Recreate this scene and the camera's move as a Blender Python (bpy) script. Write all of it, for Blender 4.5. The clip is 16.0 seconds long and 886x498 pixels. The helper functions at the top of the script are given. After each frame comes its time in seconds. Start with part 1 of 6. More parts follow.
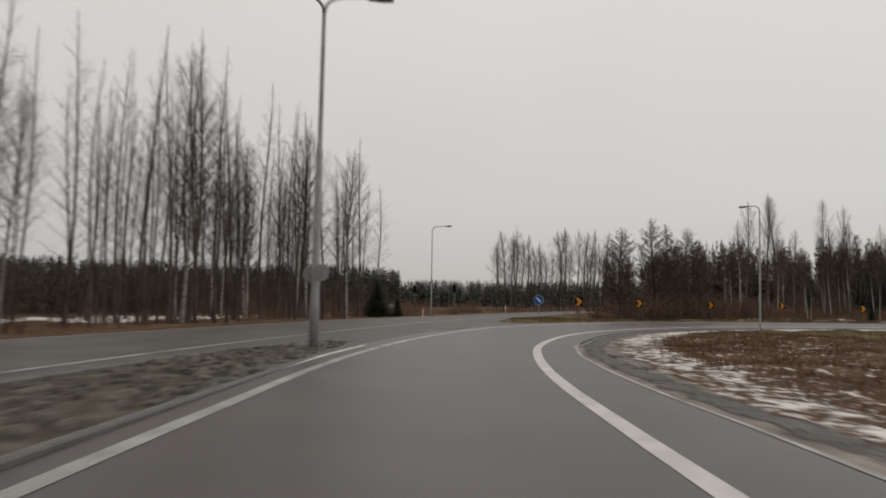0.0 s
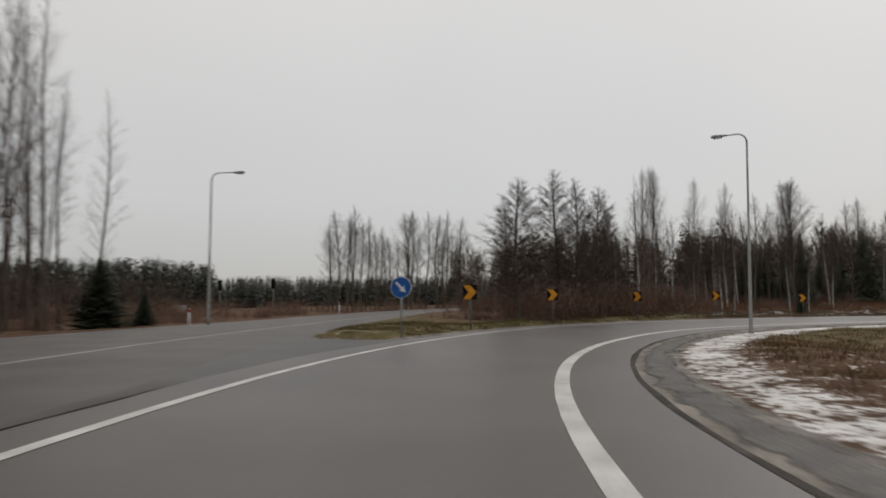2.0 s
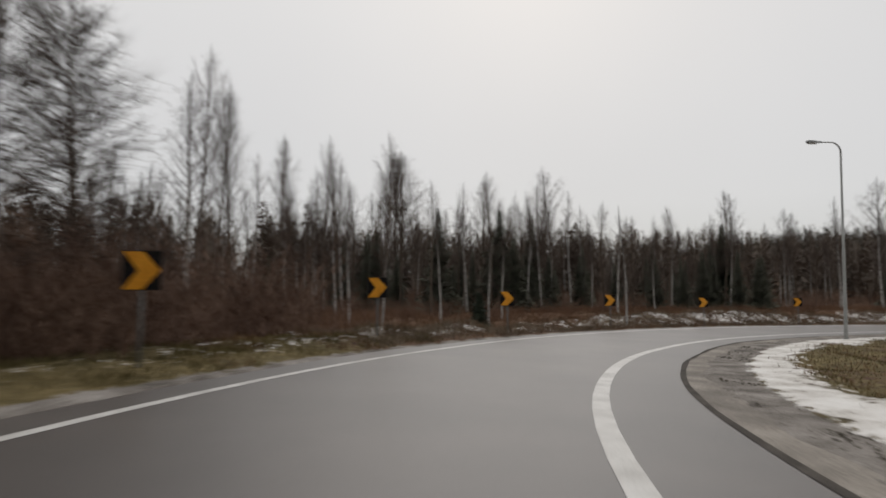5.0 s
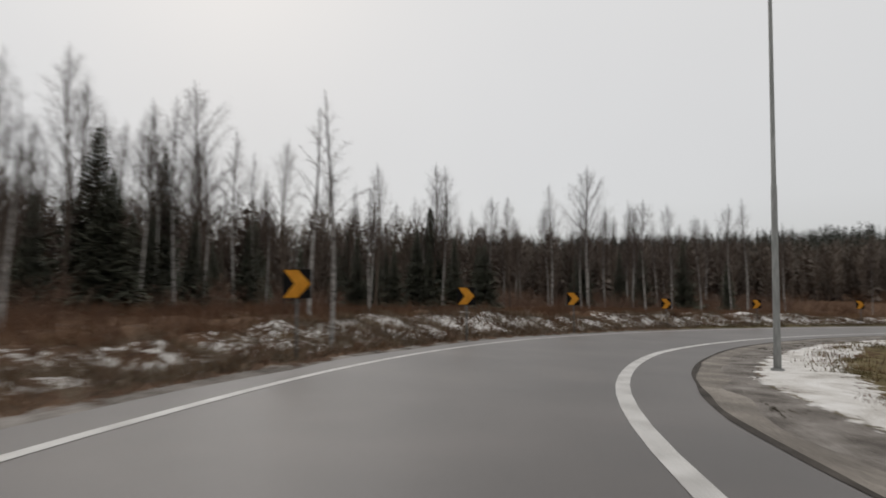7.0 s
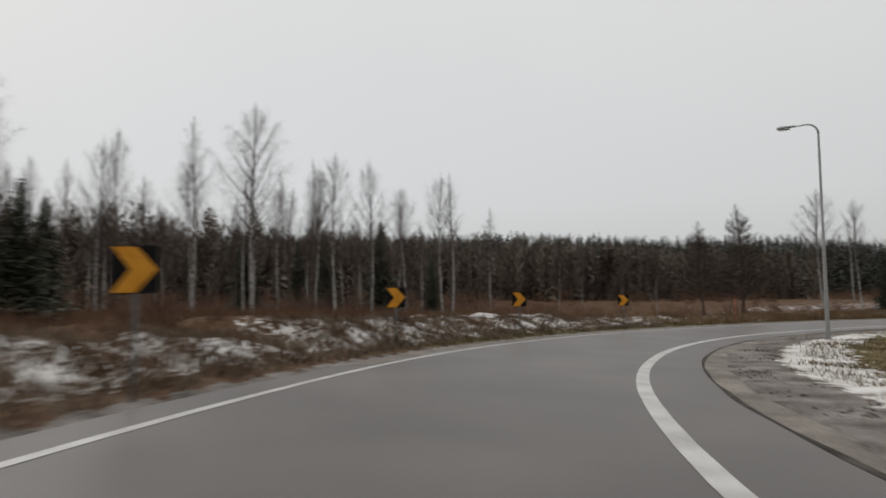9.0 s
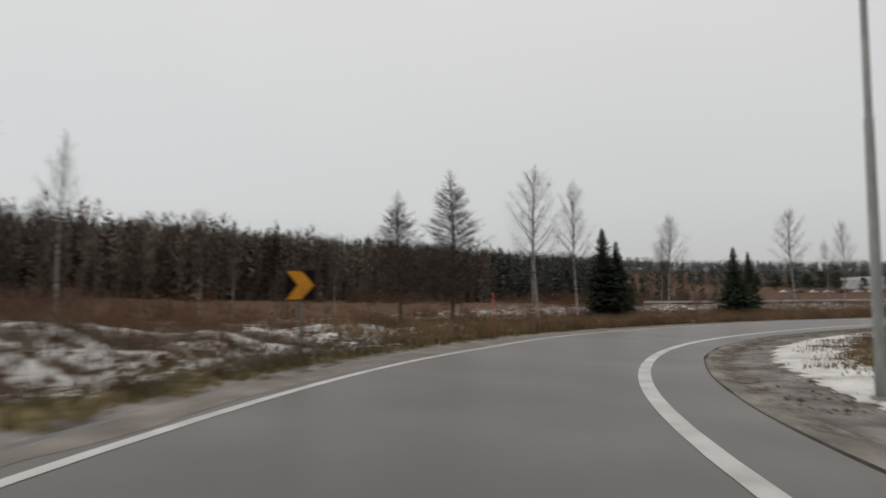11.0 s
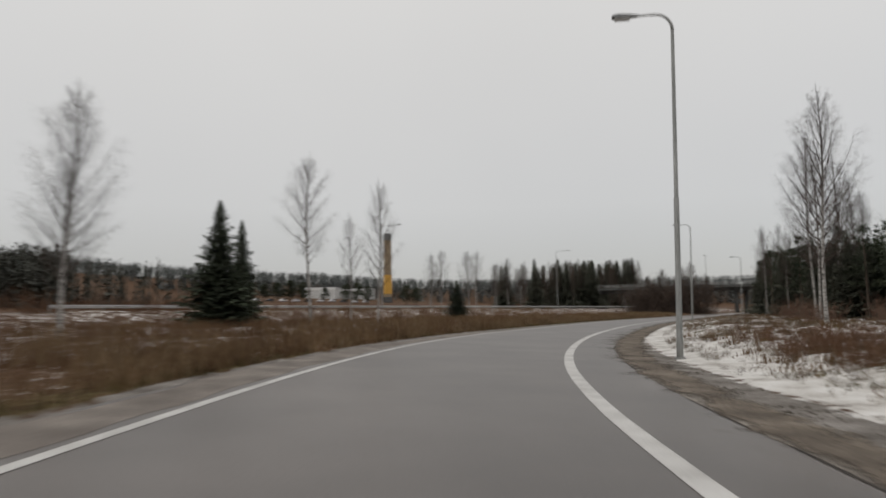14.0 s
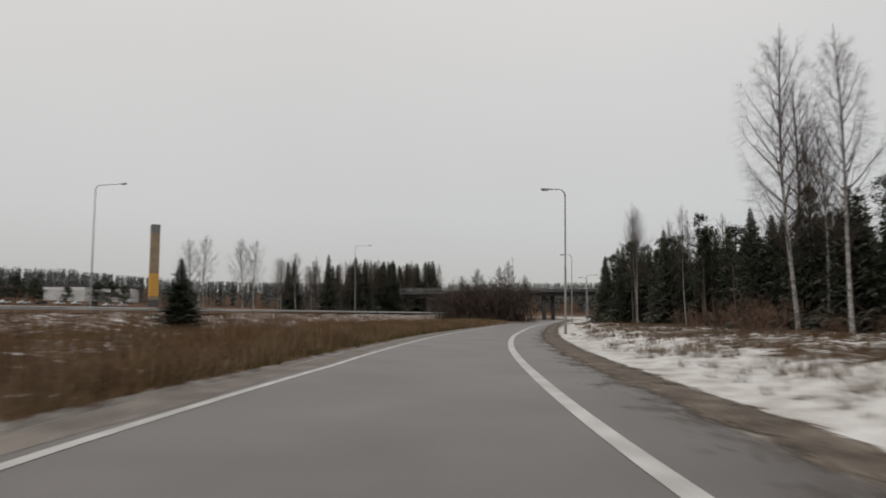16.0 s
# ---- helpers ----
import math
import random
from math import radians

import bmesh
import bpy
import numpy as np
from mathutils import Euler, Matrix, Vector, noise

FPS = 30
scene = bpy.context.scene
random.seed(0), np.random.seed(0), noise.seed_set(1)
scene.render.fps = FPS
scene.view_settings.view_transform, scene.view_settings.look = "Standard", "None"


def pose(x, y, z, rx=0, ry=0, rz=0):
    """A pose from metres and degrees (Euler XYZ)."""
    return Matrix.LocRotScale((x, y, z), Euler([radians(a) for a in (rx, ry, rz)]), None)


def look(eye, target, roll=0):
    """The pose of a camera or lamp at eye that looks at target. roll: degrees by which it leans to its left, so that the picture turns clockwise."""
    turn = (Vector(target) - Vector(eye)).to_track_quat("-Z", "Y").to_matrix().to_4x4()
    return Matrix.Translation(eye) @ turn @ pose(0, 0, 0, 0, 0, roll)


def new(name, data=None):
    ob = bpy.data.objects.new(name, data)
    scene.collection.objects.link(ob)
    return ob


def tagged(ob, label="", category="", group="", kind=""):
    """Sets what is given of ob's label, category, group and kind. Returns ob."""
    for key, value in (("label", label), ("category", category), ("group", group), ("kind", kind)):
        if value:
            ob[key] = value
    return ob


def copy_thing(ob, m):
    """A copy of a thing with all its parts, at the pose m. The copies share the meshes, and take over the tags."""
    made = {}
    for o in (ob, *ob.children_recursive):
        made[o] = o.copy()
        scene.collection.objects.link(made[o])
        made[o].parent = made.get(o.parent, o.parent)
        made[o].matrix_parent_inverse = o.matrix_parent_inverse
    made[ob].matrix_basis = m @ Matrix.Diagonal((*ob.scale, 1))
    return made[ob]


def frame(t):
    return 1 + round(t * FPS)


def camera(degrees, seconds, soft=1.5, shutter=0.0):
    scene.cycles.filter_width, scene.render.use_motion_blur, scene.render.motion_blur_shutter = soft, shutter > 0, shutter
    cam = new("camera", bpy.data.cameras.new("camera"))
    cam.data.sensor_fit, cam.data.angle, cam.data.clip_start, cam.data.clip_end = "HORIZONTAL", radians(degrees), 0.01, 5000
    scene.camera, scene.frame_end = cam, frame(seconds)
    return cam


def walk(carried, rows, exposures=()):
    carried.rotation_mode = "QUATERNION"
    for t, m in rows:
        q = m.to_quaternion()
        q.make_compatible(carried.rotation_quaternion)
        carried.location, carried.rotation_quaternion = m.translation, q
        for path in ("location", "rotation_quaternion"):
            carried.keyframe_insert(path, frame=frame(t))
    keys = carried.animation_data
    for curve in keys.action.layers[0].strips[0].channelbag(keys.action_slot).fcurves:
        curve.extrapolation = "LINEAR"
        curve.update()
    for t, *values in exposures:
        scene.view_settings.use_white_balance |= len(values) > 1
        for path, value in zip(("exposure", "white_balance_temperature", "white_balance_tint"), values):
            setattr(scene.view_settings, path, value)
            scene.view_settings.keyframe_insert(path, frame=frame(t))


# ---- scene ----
cam = camera(69.1, 16.0, soft=1.7, shutter=0.5)
PATH = [
    (0, (0.000, 0.000, 1.236), (0.000, 9.959, 2.144), 0.85),
    (0.5, (0.225, 6.511, 1.242), (0.711, 16.458, 2.149), 0.82),
    (1, (0.747, 12.880, 1.241), (1.773, 22.786, 2.140), 0.44),
    (1.5, (1.624, 19.091, 1.243), (3.297, 28.907, 2.155), 0.01),
    (2, (2.928, 25.124, 1.238), (5.411, 34.769, 2.138), -0.44),
    (2.5, (4.726, 30.955, 1.232), (8.074, 40.334, 2.133), -0.70),
    (3, (7.113, 36.533, 1.240), (11.440, 45.498, 2.188), -0.30),
    (3.5, (10.069, 41.804, 1.224), (15.306, 50.268, 2.196), -0.21),
    (4, (13.564, 46.714, 1.240), (19.729, 54.528, 2.208), -0.13),
    (4.5, (17.591, 51.175, 1.240), (24.628, 58.215, 2.204), -0.06),
    (5, (22.096, 55.121, 1.240), (29.908, 61.289, 2.199), 0.01),
    (5.5, (27.004, 58.496, 1.240), (35.483, 63.711, 2.193), 0.07),
    (6, (32.236, 61.250, 1.241), (41.274, 65.424, 2.185), 0.15),
    (6.5, (37.727, 63.291, 1.249), (47.212, 66.298, 2.245), -0.06),
    (7, (43.373, 64.638, 1.240), (53.158, 66.452, 2.217), 0.02),
    (7.5, (49.124, 65.300, 1.233), (59.056, 65.915, 2.219), -0.11),
    (8, (54.978, 65.238, 1.232), (64.910, 64.613, 2.209), -0.26),
    (8.5, (60.876, 64.423, 1.234), (70.649, 62.555, 2.233), -0.74),
    (9, (66.717, 62.855, 1.259), (76.193, 59.819, 2.257), -1.10),
    (9.5, (72.392, 60.594, 1.240), (81.418, 56.405, 2.227), -0.87),
    (10, (77.779, 57.618, 1.240), (86.205, 52.322, 2.219), -0.74),
    (10.5, (82.775, 53.959, 1.240), (90.456, 47.629, 2.211), -0.69),
    (11, (87.285, 49.666, 1.240), (94.087, 42.399, 2.203), -0.72),
    (11.5, (91.222, 44.803, 1.242), (97.027, 36.716, 2.195), -0.83),
    (12, (94.502, 39.442, 1.239), (99.211, 30.674, 2.212), -0.65),
    (12.5, (97.061, 33.673, 1.242), (100.554, 24.358, 2.259), -0.75),
    (13, (98.853, 27.552, 1.247), (101.088, 17.858, 2.260), -1.13),
    (13.5, (99.868, 21.103, 1.233), (100.828, 11.197, 2.208), -0.78),
    (14, (100.059, 14.377, 1.238), (99.790, 4.429, 2.225), -0.89),
    (14.5, (99.603, 7.493, 1.241), (98.257, -2.369, 2.204), -0.99),
    (15, (98.615, 0.577, 1.238), (96.429, -9.128, 2.254), -0.94),
    (15.5, (97.196, -6.409, 1.239), (94.356, -15.941, 2.269), -0.93),
    (16, (95.424, -13.373, 1.237), (92.062, -22.733, 2.278), -0.61),
]
EXPOSURES = [(0, 0.0, 6750, 11.5), (1.5, 0.0, 6550, 11), (3.5, 0.03, 6550, 11), (6, 0.08, 6500, 11), (9, 0.08, 6450, 10), (12.5, 0.05, 6480, 10), (16, 0.02, 6550, 11)]
walk(cam, [(t, look(eye, target, roll)) for t, eye, target, roll in PATH], EXPOSURES)

# ---- overcast daylight: a pale cloud deck over a faint clear-sky term, and a wide weak sun ----
SUN_UP, SUN_ROUND = radians(35), radians(60)
world = bpy.data.worlds.new("overcast")
scene.world = world
world.use_nodes = True
wn, wl = world.node_tree.nodes, world.node_tree.links
wn.clear()
sky = wn.new("ShaderNodeTexSky")
sky.sky_type, sky.sun_disc, sky.sun_elevation, sky.sun_rotation = "NISHITA", False, SUN_UP, SUN_ROUND
clear = wn.new("ShaderNodeBackground")
clear.inputs["Strength"].default_value = 0.01
wl.new(sky.outputs[0], clear.inputs[0])
tc = wn.new("ShaderNodeTexCoord")
sep = wn.new("ShaderNodeSeparateXYZ")
wl.new(tc.outputs["Generated"], sep.inputs[0])
deck = wn.new("ShaderNodeValToRGB")
els = deck.color_ramp.elements
els[0].position, els[0].color = 0.0, (0.40, 0.398, 0.392, 1)
els[1].position, els[1].color = 1.0, (0.86, 0.85, 0.83, 1)
e = els.new(0.16)
e.color = (0.55, 0.545, 0.533, 1)
e = els.new(0.45)
e.color = (0.645, 0.636, 0.615, 1)
wl.new(sep.outputs["Z"], deck.inputs[0])
cloud = wn.new("ShaderNodeTexNoise")
cloud.inputs["Scale"].default_value, cloud.inputs["Detail"].default_value = 1.6, 3
wl.new(tc.outputs["Generated"], cloud.inputs[0])
span = wn.new("ShaderNodeMapRange")
span.inputs["To Min"].default_value, span.inputs["To Max"].default_value = 0.93, 1.07
wl.new(cloud.outputs[0], span.inputs[0])
mul = wn.new("ShaderNodeMixRGB")
mul.blend_type, mul.inputs[0].default_value = "MULTIPLY", 1
wl.new(deck.outputs[0], mul.inputs[1])
wl.new(span.outputs[0], mul.inputs[2])
clouds = wn.new("ShaderNodeBackground")
clouds.inputs["Strength"].default_value = 1.0
wl.new(mul.outputs[0], clouds.inputs[0])
both = wn.new("ShaderNodeAddShader")
wl.new(clear.outputs[0], both.inputs[0])
wl.new(clouds.outputs[0], both.inputs[1])
wout = wn.new("ShaderNodeOutputWorld")
wl.new(both.outputs[0], wout.inputs[0])
sun = new("sun", bpy.data.lights.new("sun", "SUN"))
sun.data.energy, sun.data.angle, sun.data.color = 0.5, radians(40), (1, 0.97, 0.93)
sun.matrix_world = look((0, 0, 50), (-50 * math.sin(SUN_ROUND) / math.tan(SUN_UP), -50 * math.cos(SUN_ROUND) / math.tan(SUN_UP), 0))

# ---- materials ----


def material(name, colours, scale=3.0, fine=30.0, rough=0.8, bump=0.3, metal=0.0, stretch=(1, 1, 1), depth=0.02, per_thing=0.0, spec=0.3):
    """A surface whose colour runs through the given tones by two scales of noise, with relief."""
    m = bpy.data.materials.new(name)
    m.use_nodes = True
    n, l = m.node_tree.nodes, m.node_tree.links
    b = n["Principled BSDF"]
    b.inputs["Roughness"].default_value, b.inputs["Metallic"].default_value = rough, metal
    b.inputs["Specular IOR Level"].default_value = spec
    c = n.new("ShaderNodeTexCoord")
    mp = n.new("ShaderNodeMapping")
    mp.inputs["Scale"].default_value = stretch
    l.new(c.outputs["Object"], mp.inputs[0])
    a1, a2 = n.new("ShaderNodeTexNoise"), n.new("ShaderNodeTexNoise")
    for a, s, d in ((a1, scale, 4), (a2, fine, 3)):
        a.inputs["Scale"].default_value, a.inputs["Detail"].default_value = s, d
        l.new(mp.outputs[0], a.inputs[0])
    mx = n.new("ShaderNodeMath")
    mx.operation = "MULTIPLY_ADD"
    mx.inputs[1].default_value = 0.45
    l.new(a2.outputs[0], mx.inputs[0])
    hf = n.new("ShaderNodeMath")
    hf.operation = "MULTIPLY"
    hf.inputs[1].default_value = 0.55
    l.new(a1.outputs[0], hf.inputs[0])
    l.new(hf.outputs[0], mx.inputs[2])
    value = mx.outputs[0]
    if per_thing:
        oi = n.new("ShaderNodeObjectInfo")
        ad = n.new("ShaderNodeMath")
        ad.operation = "MULTIPLY_ADD"
        ad.inputs[1].default_value = per_thing
        l.new(oi.outputs["Random"], ad.inputs[0])
        l.new(value, ad.inputs[2])
        value = ad.outputs[0]
    r = n.new("ShaderNodeValToRGB")
    el = r.color_ramp.elements
    k = len(colours)
    el[0].position, el[0].color = 0.36, (*colours[0], 1)
    el[1].position, el[1].color = 0.66, (*colours[-1], 1)
    for i in range(1, k - 1):
        q = el.new(0.36 + 0.3 * i / (k - 1))
        q.color = (*colours[i], 1)
    l.new(value, r.inputs[0])
    l.new(r.outputs[0], b.inputs["Base Color"])
    if bump:
        bp = n.new("ShaderNodeBump")
        bp.inputs["Strength"].default_value, bp.inputs["Distance"].default_value = bump, depth
        l.new(a2.outputs[0], bp.inputs["Height"])
        l.new(bp.outputs[0], b.inputs["Normal"])
    return m


def ground_material():
    """Dead grass and soil, olive grass, grit and patchy old snow, laid out by the strips along the road."""
    m = bpy.data.materials.new("winter_ground")
    m.use_nodes = True
    n, l = m.node_tree.nodes, m.node_tree.links
    b = n["Principled BSDF"]
    b.inputs["Roughness"].default_value = 0.9
    b.inputs["Specular IOR Level"].default_value = 0.15
    c = n.new("ShaderNodeTexCoord")

    def nz(scale, detail=5):
        a = n.new("ShaderNodeTexNoise")
        a.inputs["Scale"].default_value, a.inputs["Detail"].default_value = scale, detail
        l.new(c.outputs["Object"], a.inputs[0])
        return a.outputs[0]

    def ramp(fac, stops):
        r = n.new("ShaderNodeValToRGB")
        r.color_ramp.elements[0].position, r.color_ramp.elements[0].color = stops[0][0], (*stops[0][1], 1)
        r.color_ramp.elements[1].position, r.color_ramp.elements[1].color = stops[-1][0], (*stops[-1][1], 1)
        for p, col in stops[1:-1]:
            r.color_ramp.elements.new(p).color = (*col, 1)
        l.new(fac, r.inputs[0])
        return r.outputs[0]

    def calc(op, x, y, z=None):
        a = n.new("ShaderNodeMath")
        a.operation = op
        for i, v in enumerate((x, y, z)):
            if v is None:
                continue
            if isinstance(v, (int, float)):
                a.inputs[i].default_value = v
            else:
                l.new(v, a.inputs[i])
        return a.outputs[0]

    def attr(name):
        a = n.new("ShaderNodeAttribute")
        a.attribute_name = name
        return a.outputs["Fac"]

    def over(fac, low, high):
        x = n.new("ShaderNodeMixRGB")
        l.new(fac, x.inputs[0])
        l.new(low, x.inputs[1])
        l.new(high, x.inputs[2])
        return x.outputs[0]

    def edge(weight, grain, gain=7.0):
        v = calc("ADD", weight, calc("MULTIPLY_ADD", grain, 1.5, -1.25))
        a = n.new("ShaderNodeMath")
        a.operation, a.use_clamp = "MULTIPLY", True
        a.inputs[1].default_value = gain
        l.new(v, a.inputs[0])
        return a.outputs[0]

    big, mid, small, tiny = nz(0.22), nz(1.3, 6), nz(5.0, 5), nz(28.0, 3)
    mix = calc("MULTIPLY_ADD", small, 0.5, calc("MULTIPLY", mid, 0.5))
    brown = ramp(mix, [(0.32, (0.042, 0.022, 0.013)), (0.48, (0.094, 0.051, 0.028)), (0.66, (0.168, 0.104, 0.060))])
    olive = ramp(mix, [(0.32, (0.046, 0.038, 0.015)), (0.5, (0.115, 0.088, 0.037)), (0.68, (0.190, 0.145, 0.068))])
    grit = ramp(calc("MULTIPLY_ADD", tiny, 0.45, calc("MULTIPLY", mid, 0.55)), [(0.36, (0.055, 0.047, 0.040)), (0.48, (0.160, 0.142, 0.125)), (0.66, (0.33, 0.305, 0.28))])
    snow = ramp(calc("MULTIPLY_ADD", tiny, 0.4, calc("MULTIPLY", mid, 0.6)), [(0.34, (0.34, 0.31, 0.275)), (0.50, (0.62, 0.595, 0.56)), (0.66, (0.78, 0.765, 0.745))])
    blot = calc("MULTIPLY_ADD", mid, 0.38, calc("MULTIPLY", small, 0.62))
    col = over(edge(attr("olive"), calc("MULTIPLY_ADD", big, 0.5, calc("MULTIPLY", small, 0.5))), brown, olive)
    col = over(edge(attr("grit"), blot), col, grit)
    cover = edge(attr("snow"), blot, 9.0)
    col = over(cover, col, snow)
    l.new(col, b.inputs["Base Color"])
    bp = n.new("ShaderNodeBump")
    bp.inputs["Strength"].default_value, bp.inputs["Distance"].default_value = 0.7, 0.12
    l.new(calc("ADD", calc("MULTIPLY", small, 1.0), calc("MULTIPLY_ADD", tiny, 0.25, calc("MULTIPLY", cover, 0.25))), bp.inputs["Height"])
    l.new(bp.outputs[0], b.inputs["Normal"])
    return m


def asphalt_by_paleness(name, dark, light):
    """Asphalt that goes from a darker tone to a paler one along the road, by a value stored on the mesh."""
    m = material(name, [light[0], light[1], light[2]], 0.35, 70, 0.42, 0.25, depth=0.004, spec=0.5)
    n, l = m.node_tree.nodes, m.node_tree.links
    b = n["Principled BSDF"]
    pale = b.inputs["Base Color"].links[0].from_socket
    at = n.new("ShaderNodeAttribute")
    at.attribute_name = "paleness"
    streak = n.new("ShaderNodeTexNoise")
    streak.inputs["Scale"].default_value, streak.inputs["Detail"].default_value = 0.12, 4
    tc_ = n.new("ShaderNodeTexCoord")
    l.new(tc_.outputs["Object"], streak.inputs[0])
    ad = n.new("ShaderNodeMath")
    ad.operation, ad.use_clamp = "MULTIPLY_ADD", True
    ad.inputs[1].default_value = 0.5
    off = n.new("ShaderNodeMath")
    off.operation, off.inputs[1].default_value = "SUBTRACT", 0.25
    l.new(at.outputs["Fac"], off.inputs[0])
    l.new(streak.outputs[0], ad.inputs[0])
    l.new(off.outputs[0], ad.inputs[2])
    mx = n.new("ShaderNodeMixRGB")
    mx.blend_type = "MULTIPLY"
    inv = n.new("ShaderNodeMath")
    inv.operation, inv.inputs[0].default_value = "SUBTRACT", 1.0
    l.new(ad.outputs[0], inv.inputs[1])
    l.new(inv.outputs[0], mx.inputs[0])
    l.new(pale, mx.inputs[1])
    mx.inputs[2].default_value = (*dark, 1)
    l.new(mx.outputs[0], b.inputs["Base Color"])
    return m


def fading(m, gain=3.5):
    """Lets a thin layer of dirt break up towards its rims, by the mesh's own "cover" and a noise."""
    n, l = m.node_tree.nodes, m.node_tree.links
    c = n.new("ShaderNodeTexCoord")
    at = n.new("ShaderNodeAttribute")
    at.attribute_name = "cover"
    total = at.outputs["Fac"]
    for size, weight in ((1.1, 1.3), (7.0, 0.9)):
        a = n.new("ShaderNodeTexNoise")
        a.inputs["Scale"].default_value, a.inputs["Detail"].default_value = size, 4
        l.new(c.outputs["Object"], a.inputs[0])
        k = n.new("ShaderNodeMath")
        k.operation, k.inputs[1].default_value = "MULTIPLY_ADD", weight
        l.new(a.outputs[0], k.inputs[0])
        l.new(total, k.inputs[2])
        total = k.outputs[0]
    k = n.new("ShaderNodeMath")
    k.operation, k.inputs[1].default_value = "SUBTRACT", 1.6
    l.new(total, k.inputs[0])
    g = n.new("ShaderNodeMath")
    g.operation, g.use_clamp, g.inputs[1].default_value = "MULTIPLY", True, gain
    l.new(k.outputs[0], g.inputs[0])
    l.new(g.outputs[0], n["Principled BSDF"].inputs["Alpha"])
    return m


M_GROUND = ground_material()
M_ASPHALT = asphalt_by_paleness("damp_asphalt", (0.60, 0.58, 0.56), [(0.074, 0.0632, 0.0565), (0.107, 0.0917, 0.082), (0.150, 0.1295, 0.117)])
M_OLD_ASPHALT = material("worn_asphalt", [(0.0445, 0.039, 0.034), (0.07, 0.061, 0.0524), (0.106, 0.093, 0.081)], 0.5, 60, 0.55, 0.3, depth=0.004, spec=0.4)
M_SHOULDER = material("gritty_shoulder", [(0.0901, 0.077, 0.0635), (0.1802, 0.157, 0.1325), (0.3286, 0.295, 0.253)], 0.8, 22, 0.8, 0.7, depth=0.01)
M_DIRT = fading(material("brown_road_dirt", [(0.0657, 0.051, 0.0377), (0.1325, 0.106, 0.081), (0.2332, 0.193, 0.1518)], 1.3, 14, 0.9, 0.9, depth=0.03))
M_FILM = fading(material("brown_road_film", [(0.09, 0.076, 0.063), (0.14, 0.12, 0.102), (0.21, 0.185, 0.16)], 1.3, 30, 0.85, 0.4, depth=0.006), 1.6)
M_MUD = fading(material("dark_wet_mud", [(0.020, 0.017, 0.014), (0.048, 0.041, 0.034), (0.115, 0.102, 0.088)], 1.6, 16, 0.6, 0.9, depth=0.03, spec=0.4))
M_POST = material("dull_steel_post", [(0.07, 0.07, 0.068), (0.11, 0.11, 0.106), (0.15, 0.15, 0.145)], 1.0, 14, 0.6, 0.05)
M_SALT = material("pale_salt_crust", [(0.22, 0.215, 0.205), (0.33, 0.325, 0.315), (0.45, 0.445, 0.435)], 1.2, 24, 0.8, 0.3)
M_GOLD = material("golden_dry_grass", [(0.10, 0.066, 0.034), (0.19, 0.13, 0.072), (0.31, 0.225, 0.135)], 0.5, 6, 0.9, 0)
M_SEAM = material("tar_seam", [(0.0297, 0.0265, 0.023), (0.0594, 0.052, 0.0451), (0.106, 0.093, 0.08)], 2, 40, 0.85, 0.3, spec=0.08)
M_PAINT = material("road_paint", [(0.36, 0.345, 0.325), (0.51, 0.495, 0.47), (0.63, 0.615, 0.59)], 1.5, 45, 0.55, 0.15, depth=0.003)
M_FADED = material("faded_road_paint", [(0.19, 0.185, 0.18), (0.30, 0.295, 0.285), (0.46, 0.45, 0.43)], 1.1, 35, 0.6, 0.15, depth=0.003)
M_STEEL = material("galvanised_steel", [(0.1751, 0.18, 0.1728), (0.2575, 0.26, 0.2496), (0.3399, 0.34, 0.3264)], 1.0, 14, 0.55, 0.05, metal=0.35, stretch=(1, 1, 0.2))
M_LUMINAIRE = material("grey_luminaire", [(0.14, 0.145, 0.145), (0.2, 0.205, 0.205), (0.26, 0.265, 0.265)], 4, 20, 0.5, 0.05)
M_LENS = material("dull_lamp_glass", [(0.45, 0.46, 0.45), (0.55, 0.56, 0.55)], 4, 20, 0.25, 0)
M_BLACK = material("black_sign_film", [(0.008, 0.008, 0.008), (0.013, 0.012, 0.012), (0.024, 0.022, 0.020)], 6, 50, 0.85, 0.05, spec=0.06)
M_YELLOW = material("amber_sign_film", [(0.50, 0.20, 0.012), (0.62, 0.26, 0.015), (0.68, 0.31, 0.03)], 5, 40, 0.45, 0.03)
M_BLUE = material("blue_sign_film", [(0.012, 0.075, 0.26), (0.016, 0.10, 0.34), (0.03, 0.13, 0.38)], 5, 40, 0.4, 0.03)
M_WHITE = material("white_sign_film", [(0.62, 0.62, 0.61), (0.74, 0.74, 0.73), (0.8, 0.8, 0.8)], 5, 40, 0.45, 0.03)
M_RED = material("red_paint", [(0.30, 0.02, 0.015), (0.42, 0.03, 0.02)], 5, 40, 0.45, 0.03)
M_BIRCH = material("birch_bark", [(0.026, 0.023, 0.021), (0.19, 0.178, 0.165), (0.34, 0.322, 0.30), (0.44, 0.42, 0.395)], 2.2, 9, 0.75, 0.3, stretch=(1, 1, 2.6), per_thing=0.05)


